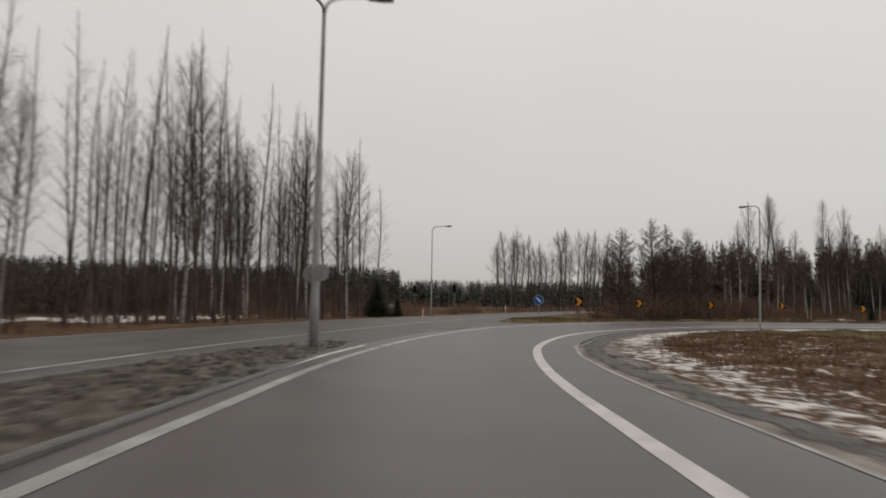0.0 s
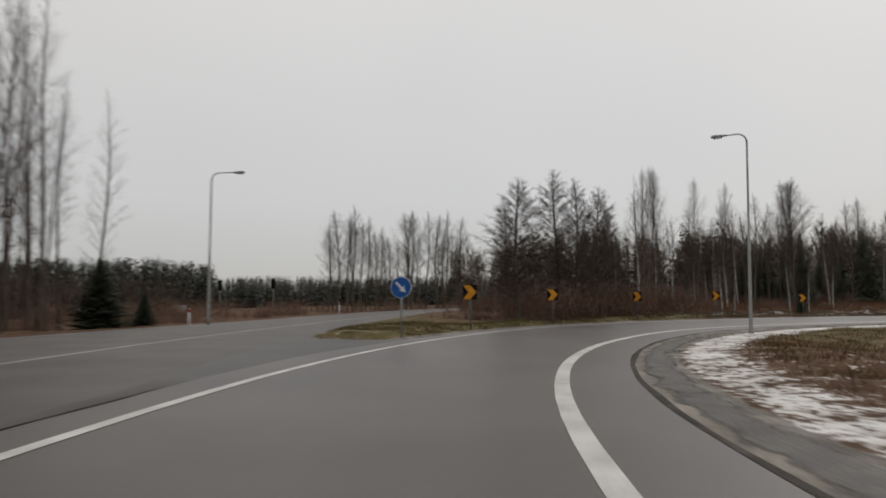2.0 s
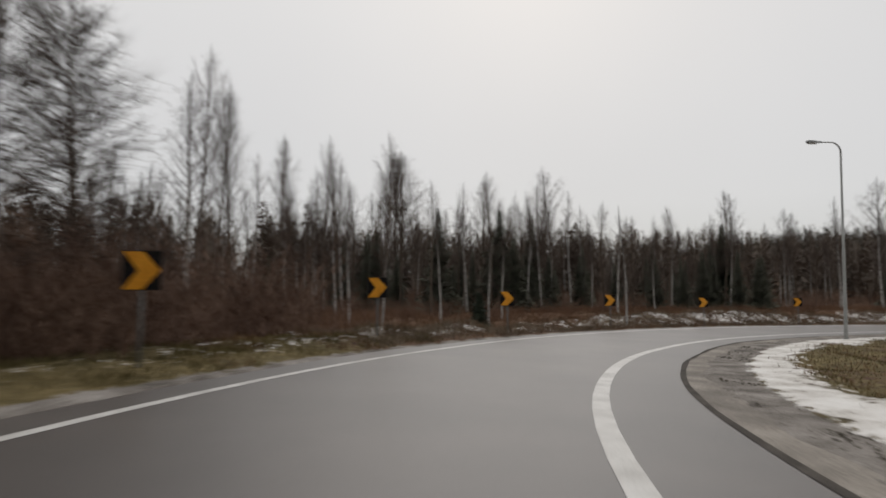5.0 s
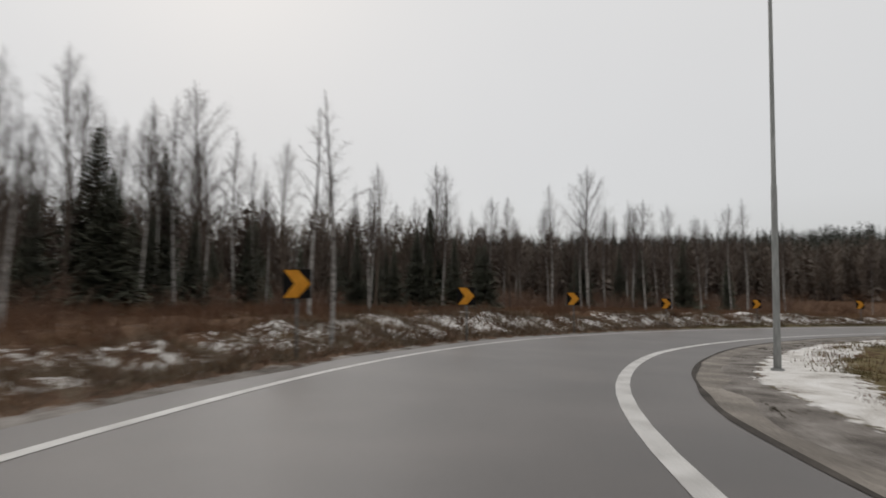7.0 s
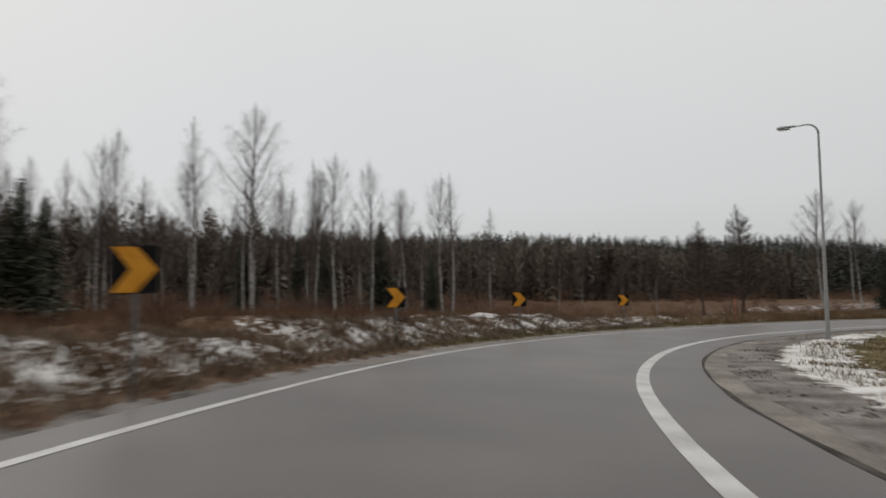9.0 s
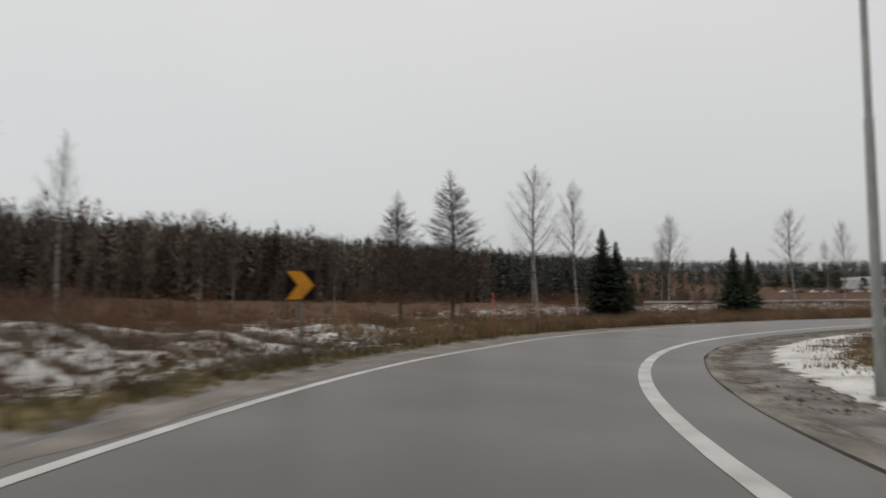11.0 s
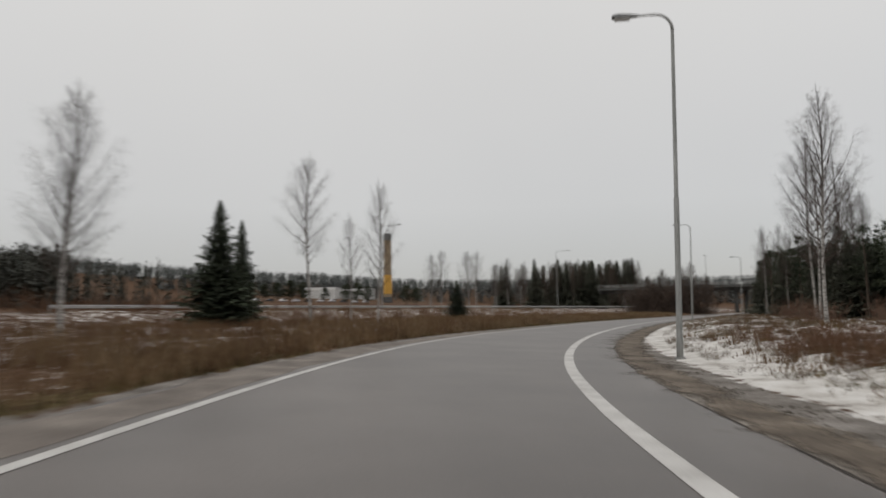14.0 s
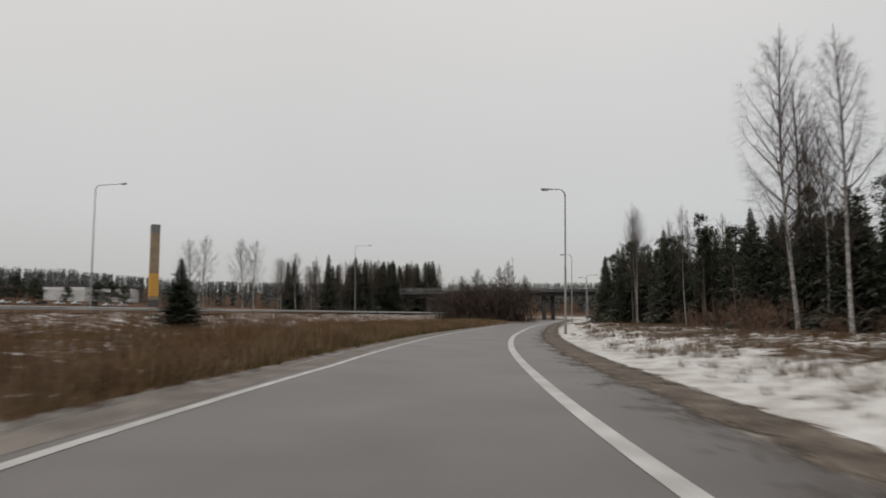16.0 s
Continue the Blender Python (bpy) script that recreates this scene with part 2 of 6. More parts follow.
def darker_aloft(m, low, high, tone):
    """Bark that is white below and turns thin and dark towards the top of the trunk."""
    n, l = m.node_tree.nodes, m.node_tree.links
    b = n["Principled BSDF"]
    source = b.inputs["Base Color"].links[0].from_socket
    c, sep, rng, mix = n.new("ShaderNodeTexCoord"), n.new("ShaderNodeSeparateXYZ"), n.new("ShaderNodeMapRange"), n.new("ShaderNodeMix")
    mix.data_type = "RGBA"
    l.new(c.outputs["Generated"], sep.inputs[0])
    l.new(sep.outputs["Z"], rng.inputs["Value"])
    rng.inputs["From Min"].default_value, rng.inputs["From Max"].default_value = low, high
    l.new(rng.outputs["Result"], mix.inputs["Factor"])
    l.new(source, mix.inputs["A"])
    mix.inputs["B"].default_value = (*tone, 1)
    l.new(mix.outputs["Result"], b.inputs["Base Color"])


darker_aloft(M_BIRCH, 0.38, 0.74, (0.062, 0.05, 0.043))
M_BARK = material("grey_brown_bark", [(0.036, 0.027, 0.0212), (0.0742, 0.056, 0.0432), (0.1219, 0.095, 0.0736)], 3, 16, 0.9, 0.5, stretch=(1, 1, 0.4), per_thing=0.08)
M_TWIG = material("bare_twigs", [(0.0286, 0.02, 0.0156), (0.0572, 0.041, 0.0322), (0.0954, 0.07, 0.0552)], 0.8, 6, 0.9, 0, per_thing=0.1)
M_BIRCH_TWIG = material("birch_twigs", [(0.0276, 0.019, 0.0166), (0.053, 0.038, 0.0322), (0.0901, 0.067, 0.0561)], 0.8, 6, 0.9, 0, per_thing=0.1)
M_SHRUB = material("brown_shrub_twigs", [(0.0657, 0.038, 0.0276), (0.1251, 0.075, 0.0534), (0.1908, 0.12, 0.0846)], 0.6, 5, 0.9, 0, per_thing=0.1)
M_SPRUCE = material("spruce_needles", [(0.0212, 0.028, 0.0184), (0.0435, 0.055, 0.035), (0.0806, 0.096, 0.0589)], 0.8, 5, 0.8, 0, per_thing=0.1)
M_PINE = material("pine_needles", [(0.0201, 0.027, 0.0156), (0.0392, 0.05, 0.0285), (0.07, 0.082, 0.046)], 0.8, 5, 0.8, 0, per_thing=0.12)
# Paler copy of the spruce needles: the wood's haze painted into the green.
M_HAZED_SPRUCE = material("hazed_spruce_needles", [(0.050, 0.053, 0.039), (0.084, 0.087, 0.063), (0.125, 0.127, 0.091)], 0.8, 5, 0.8, 0, per_thing=0.1)
M_FAR = material("far_wood", [(0.0382, 0.042, 0.035), (0.0657, 0.068, 0.0561), (0.106, 0.102, 0.0846)], 0.09, 0.8, 0.95, 0)
M_BROWNWOOD = material("brown_grey_wood", [(0.0848, 0.068, 0.0552), (0.1431, 0.115, 0.0938), (0.212, 0.175, 0.1435)], 0.09, 0.8, 0.95, 0)
M_PATCHED = material("dark_patched_asphalt", [(0.0297, 0.0265, 0.023), (0.0466, 0.0415, 0.0354), (0.0763, 0.068, 0.057)], 0.4, 60, 0.5, 0.3, depth=0.004, spec=0.4)
M_STAKE = material("red_stake_paint", [(0.26, 0.045, 0.025), (0.36, 0.07, 0.04), (0.42, 0.10, 0.06)], 5, 40, 0.6, 0.03)
M_TUSSOCK = material("grey_brown_tussock", [(0.0742, 0.055, 0.0368), (0.1378, 0.105, 0.0718), (0.2226, 0.175, 0.1242)], 0.8, 6, 0.9, 0)
M_DUST = material("dusty_road_margin", [(0.106, 0.088, 0.0736), (0.1696, 0.144, 0.1233), (0.2756, 0.24, 0.207)], 1.3, 40, 0.75, 0.4, depth=0.006)
# Haze over the far hills is put into this pale grey.
M_HAZE = material("haze_tinted_forest", [(0.10, 0.11, 0.106), (0.135, 0.145, 0.14), (0.18, 0.188, 0.18)], 0.05, 0.6, 0.95, 0)
M_STRAW = material("dry_grass", [(0.0636, 0.034, 0.0166), (0.1325, 0.078, 0.0386), (0.2438, 0.16, 0.0846)], 0.5, 6, 0.9, 0)
M_RUST = material("red_brown_stems", [(0.0583, 0.029, 0.0166), (0.1219, 0.064, 0.0359), (0.1961, 0.112, 0.0644)], 0.5, 6, 0.9, 0)
M_OLIVE = material("olive_grass", [(0.0477, 0.04, 0.0147), (0.1039, 0.082, 0.0313), (0.1749, 0.132, 0.057)], 0.7, 6, 0.9, 0)
M_EARTH = material("dark_gritty_earth", [(0.0276, 0.024, 0.0166), (0.0583, 0.049, 0.034), (0.1219, 0.105, 0.081)], 1.2, 20, 0.9, 0.5)
M_STONE = material("granite_sett", [(0.0318, 0.029, 0.023), (0.0721, 0.064, 0.0515), (0.1431, 0.128, 0.1058)], 4, 30, 0.8, 0.5, per_thing=0.15)
M_KERB = material("kerb_stone", [(0.085, 0.082, 0.078), (0.14, 0.136, 0.131), (0.22, 0.215, 0.21)], 2, 30, 0.7, 0.4)
M_CONCRETE = material("weathered_concrete", [(0.05, 0.05, 0.048), (0.085, 0.085, 0.081), (0.13, 0.128, 0.122)], 0.6, 8, 0.85, 0.2)
M_ORANGE = material("orange_cladding", [(0.24, 0.185, 0.12), (0.31, 0.24, 0.16), (0.38, 0.30, 0.20)], 0.4, 4, 0.6, 0.05)
M_AMBERPANEL = material("yellow_panel", [(0.56, 0.31, 0.06), (0.66, 0.37, 0.08)], 0.4, 4, 0.5, 0.05)
M_WALL = material("pale_wall_cladding", [(0.46, 0.46, 0.45), (0.56, 0.56, 0.55), (0.66, 0.66, 0.65)], 0.5, 6, 0.7, 0.1)
M_ROOF = material("dark_roofing", [(0.05, 0.05, 0.052), (0.09, 0.09, 0.09), (0.13, 0.13, 0.13)], 0.6, 8, 0.7, 0.1)
M_PANE = material("dark_window_glass", [(0.015, 0.017, 0.02), (0.03, 0.033, 0.036)], 1, 5, 0.1, 0, spec=0.6)
M_CARWHITE = material("white_car_paint", [(0.55, 0.55, 0.56), (0.66, 0.66, 0.67)], 1, 8, 0.25, 0, spec=0.6)
M_CARDARK = material("dark_car_paint", [(0.03, 0.033, 0.04), (0.05, 0.052, 0.06)], 1, 8, 0.25, 0, spec=0.6)
M_RUBBER = material("tyre_rubber", [(0.012, 0.012, 0.012), (0.025, 0.025, 0.025)], 4, 20, 0.85, 0.1)

# ---- the plan: the ramp's axis, its cross-section and the land round it ----
AXIS = [
    (-1.68, -60.0), (-1.34, -48.0), (-1.01, -36.01), (-0.67, -24.01), (-0.34, -12.02), (-0.0, -0.02),
    (0.65, 11.96), (2.6, 23.79), (6.45, 35.13), (12.57, 45.43), (20.83, 54.1), (30.87, 60.61),
    (42.22, 64.42), (54.15, 65.29), (65.92, 63.11), (76.84, 58.2), (86.22, 50.78), (93.49, 41.27),
    (98.17, 30.25), (100.02, 18.42), (99.32, 6.46), (97.21, -5.39), (93.74, -16.94), (89.34, -28.16),
    (84.43, -39.17), (79.06, -49.96), (73.24, -60.49), (67.28, -70.92), (61.18, -81.28), (54.95, -91.56),
    (48.6, -101.76), (42.13, -111.88), (35.63, -121.96), (29.13, -132.05), (22.63, -142.14), (16.13, -152.22),
    (9.63, -162.31), (3.13, -172.4), (-3.37, -182.49), (-9.88, -192.57), (-16.38, -202.66), (-22.88, -212.75),
    (-29.38, -222.83), (-35.88, -232.92),
]


def smooth_line(points, step=0.5):
    """A smooth curve through points, in steps of about that many metres."""
    p = np.array(points, float)
    p = np.vstack([2 * p[0] - p[1], p, 2 * p[-1] - p[-2]])
    out = []
    for i in range(1, len(p) - 2):
        k = max(2, int(np.hypot(*(p[i + 1] - p[i])) / step))
        u = np.linspace(0, 1, k, endpoint=False)[:, None]
        a, b, c, d = p[i - 1], p[i], p[i + 1], p[i + 2]
        out.append(0.5 * (2 * b + (c - a) * u + (2 * a - 5 * b + 4 * c - d) * u**2 + (3 * b - a - 3 * c + d) * u**3))
    line = np.vstack(out + [p[-2:-1]])
    run = np.r_[0, np.cumsum(np.hypot(*np.diff(line, axis=0).T))]
    way = np.gradient(line, axis=0)
    way /= np.hypot(*way.T)[:, None]
    return line, run, way


AX, AX_RUN, AX_WAY = smooth_line(AXIS)
AX_RUN = AX_RUN - 60.0


def station(x, y, line=None, run=None, way=None):
    """Distance along a line and to its left, for arrays of places."""
    line, run, way = (AX, AX_RUN, AX_WAY) if line is None else (line, run, way)
    x, y = np.atleast_1d(np.asarray(x, float)), np.atleast_1d(np.asarray(y, float))
    s, d = np.empty(len(x)), np.empty(len(x))
    for i in range(0, len(x), 4000):
        px, py = x[i:i + 4000, None], y[i:i + 4000, None]
        k = np.argmin((px - line[:, 0]) ** 2 + (py - line[:, 1]) ** 2, axis=1)
        wx, wy = x[i:i + 4000] - line[k, 0], y[i:i + 4000] - line[k, 1]
        al = np.clip(wx * way[k, 0] + wy * way[k, 1], -0.6, 0.6)
        ac = wy * way[k, 0] - wx * way[k, 1]
        far = np.hypot(wx, wy)
        s[i:i + 4000], d[i:i + 4000] = run[k] + al, np.sign(ac) * np.sqrt(np.maximum(far**2 - al**2, 0))
    return s, d


def on_axis(s, d):
    """The place d metres to the left of the axis at s."""
    s = np.atleast_1d(np.asarray(s, float))
    x, y = np.interp(s, AX_RUN, AX[:, 0]), np.interp(s, AX_RUN, AX[:, 1])
    wx, wy = np.interp(s, AX_RUN, AX_WAY[:, 0]), np.interp(s, AX_RUN, AX_WAY[:, 1])
    return x - wy * d, y + wx * d


def heading(s):
    """Degrees by which a thing that faces +y must turn to face along the axis."""
    k = int(np.argmin(abs(AX_RUN - s)))
    return math.degrees(math.atan2(-AX_WAY[k, 0], AX_WAY[k, 1]))


def ease(x, a, b):
    u = np.clip((x - a) / (b - a), 0, 1)
    return u * u * (3 - 2 * u)


def value_noise(x, y, size, seed=0):
    x, y = np.asarray(x) / size, np.asarray(y) / size
    xi, yi = np.floor(x), np.floor(y)
    u, v = x - xi, y - yi
    u, v = u * u * (3 - 2 * u), v * v * (3 - 2 * v)

    def h(a, b):
        q = np.sin(a * 127.1 + b * 311.7 + seed * 74.7) * 43758.5453
        return q - np.floor(q)

    return (h(xi, yi) * (1 - u) + h(xi + 1, yi) * u) * (1 - v) + (h(xi, yi + 1) * (1 - u) + h(xi + 1, yi + 1) * u) * v


LEFT_LINE = ([-60, 0, 8, 14, 26, 38, 50, 56, 66, 80, 92, 104, 110, 118, 126, 136, 147, 153, 160, 172, 180, 187, 195, 205, 215, 230, 460], [2.4, 2.75, 2.88, 3.15, 3.42, 3.76, 4.06, 4.2, 4.0, 3.55, 3.55, 3.75, 3.82, 3.55, 3.45, 3.2, 2.98, 2.8, 3.08, 3.35, 3.55, 3.72, 3.85, 3.72, 3.3, 3.15, 3.1])
RIGHT_LINE = ([-60, 0, 8, 14, 22, 30, 40, 52, 62, 75, 87, 97, 108, 118, 128, 147, 160, 170, 180, 187, 195, 205, 225, 460], [-2.1, -2.0, -1.7, -1.36, -1.08, -1.02, -0.95, -1.08, -1.03, -1.4, -1.62, -1.58, -1.61, -1.93, -2.05, -2.0, -1.95, -1.88, -1.55, -1.46, -1.46, -1.4, -1.25, -1.2])
BANK = ([-60, 0, 35, 190, 220, 300, 460], [0.0, 0.01, 0.045, 0.045, 0.035, 0.0, 0.0])
TOP = ([-60, 46, 60, 80, 94, 103, 140, 152, 166, 182, 200, 240, 460], [-0.05, -0.05, 0.05, 0.10, 0.32, 0.95, 0.95, 0.50, 0.30, 0.40, 0.60, 0.40, 0.3])
INNER = ([-60, 0, 60, 150, 180, 200, 460], [-0.25, -0.22, -0.30, -0.30, -0.1, 0.22, 0.3])

SEAM = ([-60, 0, 8, 13, 19, 24, 30, 38, 60, 85, 94, 110, 121, 150, 160, 169, 190, 202, 208, 460], [-3.6, -3.6, -3.2, -2.82, -2.45, -2.3, -2.45, -2.35, -2.6, -3.05, -2.85, -3.18, -3.3, -3.3, -3.2, -3.06, -2.9, -2.9, -3.0, -3.0])
# the old snow bank inside the bend: its edge by the road and its edge by the grass
SNOW_IN = ([-60, 8, 16, 30, 42, 60, 86, 95, 101, 113, 122, 145, 160, 172, 190, 203, 218, 460], [4.1, 3.8, 3.75, 3.45, 3.35, 3.7, 4.5, 4.3, 4.15, 4.85, 5.15, 5.0, 4.75, 4.9, 4.3, 3.9, 3.95, 4.2])
SNOW_OUT = ([-60, 12, 28, 45, 60, 87, 96, 113, 122, 150, 164, 176, 190, 205, 460], [6.2, 5.9, 5.0, 4.9, 5.6, 5.4, 5.8, 6.6, 7.1, 6.6, 6.3, 6.8, 7.0, 7.4, 8.0])
LEFT_EDGE = (LEFT_LINE[0], [q + float(np.interp(k, [140, 152, 190, 207], [0.75, 1.15, 1.1, 0.9])) for k, q in zip(*LEFT_LINE)])

# the older road that runs past, and the highway beyond the field
MAIN, MAIN_RUN, MAIN_WAY = smooth_line([(-15, -60), (-13, -20), (-10.5, 15), (-4.2, 45), (3.0, 70), (11.2, 92), (29.5, 118), (62, 137), (105, 143), (150, 130)], 1.0)
MAIN_Z = ([0, 70, 105, 145, 185, 225, 400], [0.0, 0.0, 0.26, 0.36, 0.95, 1.75, 2.6])
STAKE = (156.9, 4.45)
NEAR_EDGE = ([0, 60, 96, 120, 170, 200], [3.8, 3.8, 7.9, 6.9, 6.8, 3.8])
RIDGE = ([70, 78, 97, 106, 113, 118, 122, 126, 130, 136, 140, 144, 149, 155, 160, 165, 168, 172, 174, 179, 190, 240], [8.0, 8.1, 8.1, 8.05, 8.1, 7.7, 7.4, 7.1, 6.9, 6.4, 5.9, 5.5, 5.2, 4.65, 4.4, 4.05, 3.95, 3.7, 3.45, 3.05, 2.8, 2.3])
HW_AT, HW_WAY = np.array([104.0, -85.0]), np.array([-0.545, -0.839])


def land(x, y):
    """Height of the ground, and the strips that its material is laid out by."""
    x, y = np.atleast_1d(np.asarray(x, float)), np.atleast_1d(np.asarray(y, float))
    s, d = station(x, y)
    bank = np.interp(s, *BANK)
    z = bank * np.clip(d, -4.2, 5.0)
    e = d - np.interp(s, *LEFT_EDGE)
    u = e - 0.35
    top = np.interp(s, *TOP)
    z = np.where(u > 0, z + (top - z) * ease(u, 0.0, 3.4), z)
    lift = np.interp(s, [70, 92, 150, 175], [0.006, 0.016, 0.016, 0.0])
    z = z + np.where(u > 4, np.minimum(lift * (u - 4), 1.4), 0)
    v = -4.2 - d
    inner = np.interp(s, *INNER)
    z = np.where(v > 0, z + (inner - z) * ease(v, 0.0, 4.5), z)
    # the highway's low embankment
    n = (x - HW_AT[0]) * -HW_WAY[1] + (y - HW_AT[1]) * HW_WAY[0]
    z = np.where((d > 6) & (s > 120), z + (1.68 - z) * ease(n, -22, -9) * ease(d, 8, 22), z)
    # far hills
    r = np.hypot(x - 60, y - 10)
    z = z + ease(n, 40, 260) * 8.5 + ease(n, 200, 450) * 11 + ease(r, 200, 700) * 5 + ease(x - 60, 60, 240) * ease(y, -220, -90) * 8
    # wooded slopes behind the field
    away, bearing = np.hypot(x - 90, y - 40), np.degrees(np.arctan2(x - 90, y - 40)) % 360
    foot = np.interp(bearing, [70, 128, 142, 150, 160], [135, 135, 160, 300, 425])
    hill = 1.0 + away * np.tan(np.radians(np.interp(bearing, *RIDGE))) * 0.68
    z = z + np.maximum(hill - z, 0) * ease(away - foot, 0, 105) * ease(bearing, 56, 76) * (1 - ease(bearing, 225, 250))
    # the old road's bed
    ms, md = station(x, y, MAIN, MAIN_RUN, MAIN_WAY)
    old = (abs(md) < 40) & (d > 3)
    mz = np.interp(ms, *MAIN_Z)
    reach = np.where(md < 0, np.interp(ms, *NEAR_EDGE), 3.7)
    z = np.where(old, mz - 0.03 + (z + 0.03 - mz) * ease(abs(md) - reach, 0.9, 7.5), z)
    nose = old & (md < 0) & (s > 40) & (s < 92)
    z = z + np.where(nose, (0.06 + 0.18 * ease(abs(md) - reach, -0.1, 1.3)) * ease(abs(md) - reach, -0.45, -0.1) * ease(e, 0.3, 1.6), 0)
    gore = (md < 0) & (d > 0) & (s < 44.5)
    rough = ease(e, 0.5, 2.6) + ease(-d, 4.4, 7)
    bump = (value_noise(x, y, 3.1, 1) - 0.5) * 0.34 + (value_noise(x, y, 1.1, 2) - 0.5) * np.where((d > 0) & (s > 78) & (s < 165) & (e < 9), 0.62, 0.2)
    z = z + bump * rough * np.where(old, ease(abs(md) - reach, 0.8, 4.3), 1.0)
    z = np.where(gore, np.minimum(z, np.minimum(bank * (d - e), mz) - 0.08), z)
    inside = np.interp(s, *SEAM) - d
    z = np.where((d < 3) | (e < 0.05), z - 0.09 * (1 - ease(inside, 0.1, 0.6)), z)
    z = np.where(abs(md) < reach - 0.45, np.minimum(z, mz - 0.09), z)
    # strips
    side_, rim_in, rim_out = -d, np.interp(s, *SNOW_IN), np.interp(s, *SNOW_OUT)
    full = np.interp(s, [0, 30, 46, 70, 88, 150, 175, 200], [0.52, 0.56, 0.62, 0.70, 0.84, 0.84, 0.78, 0.78])
    past = np.interp(s, [0, 40, 60, 150, 170, 186, 200], [0.42, 0.40, 0.26, 0.26, 0.46, 0.52, 0.53])
    snow = ease(side_ - rim_in, -0.25, 0.35) * (past + (full - past) * (1 - ease(side_ - rim_out, -0.5, 1.0))) * np.where(s > 180, 1 - 0.5 * ease(side_, 16, 26), 1.0)
    bankside = np.interp(s, [70, 78, 90, 96, 101, 128, 142, 158, 172, 200], [0.38, 0.56, 0.58, 0.54, 0.61, 0.60, 0.56, 0.54, 0.44, 0.36])
    snow = np.maximum(snow, np.where(d > 0, bankside * ease(e, 0.5, 1.3) * (1 - ease(e, 3.2, 5.4) * 0.6), 0))
    snow = np.maximum(snow, np.where(d > 0, 0.64 * ease(e, 1.6, 2.8) * (1 - ease(e, 8, 12)) * ease(s, 132, 140) * (1 - ease(s, 156, 164)), 0))
    snow = np.maximum(snow, np.where((d > 8) & (s > 128), 0.49 * (1 - 0.5 * ease(d, 34, 48)), 0))
    snow = np.where((md > 8) & (s < 92), 0.68 * ease(md, 13, 16) * (1 - ease(md, 21, 25)) * (1 - ease(ms, 112, 128)), snow)
    olive = np.where(d > 0, np.interp(s, [40, 72, 84, 118, 132, 150, 185, 205, 250], [1.0, 0.95, 0.25, 0.2, 0.75, 0.8, 0.55, 0.3, 0.25]) * (1 - ease(e, np.interp(s, [120, 150], [1.6, 0.9]), np.interp(s, [120, 150], [4.6, 2.4])) * np.interp(s, [60, 80], [0.35, 1.0])), 0)
    olive = np.where(d < 0, np.interp(s, [0, 30, 60, 150, 185], [0.16, 0.3, 0.66, 0.66, 0.3]), olive)
    olive = np.where(md > 3.5, 0.1, olive)
    grit = np.where(d > 0, 1.0 - ease(e, 0.1, 0.75), 1.0 - ease(side_ - rim_in, -0.1, 0.6))
    grit = np.where(gore | (abs(md) < reach + 0.35), 1.0, grit)
    return z, np.clip(snow, 0, 1), np.clip(olive, 0, 1), np.clip(grit, 0, 1)


def height(x, y):
    return float(land([x], [y])[0][0])


# ---- mesh helpers ----


def mesh_of(name, verts, faces, smooth=False):
    me = bpy.data.meshes.new(name)
    me.from_pydata([tuple(map(float, v)) for v in verts], [], [tuple(map(int, f)) for f in faces])
    if smooth:
        me.polygons.foreach_set("use_smooth", [True] * len(me.polygons))
    me.update()
    return me


def thing(name, me, mat, label, category, group="", kind="", at=None):
    ob = new(name, me)
    if me is not None and mat is not None:
        me.materials.append(mat)
    if at is not None:
        ob.matrix_basis = at
    return tagged(ob, label, category, group, kind)


def part(name, me, mat, parent, label=""):
    ob = new(name, me)
    if mat is not None:
        me.materials.append(mat)
    ob.parent = parent
    return tagged(ob, label)


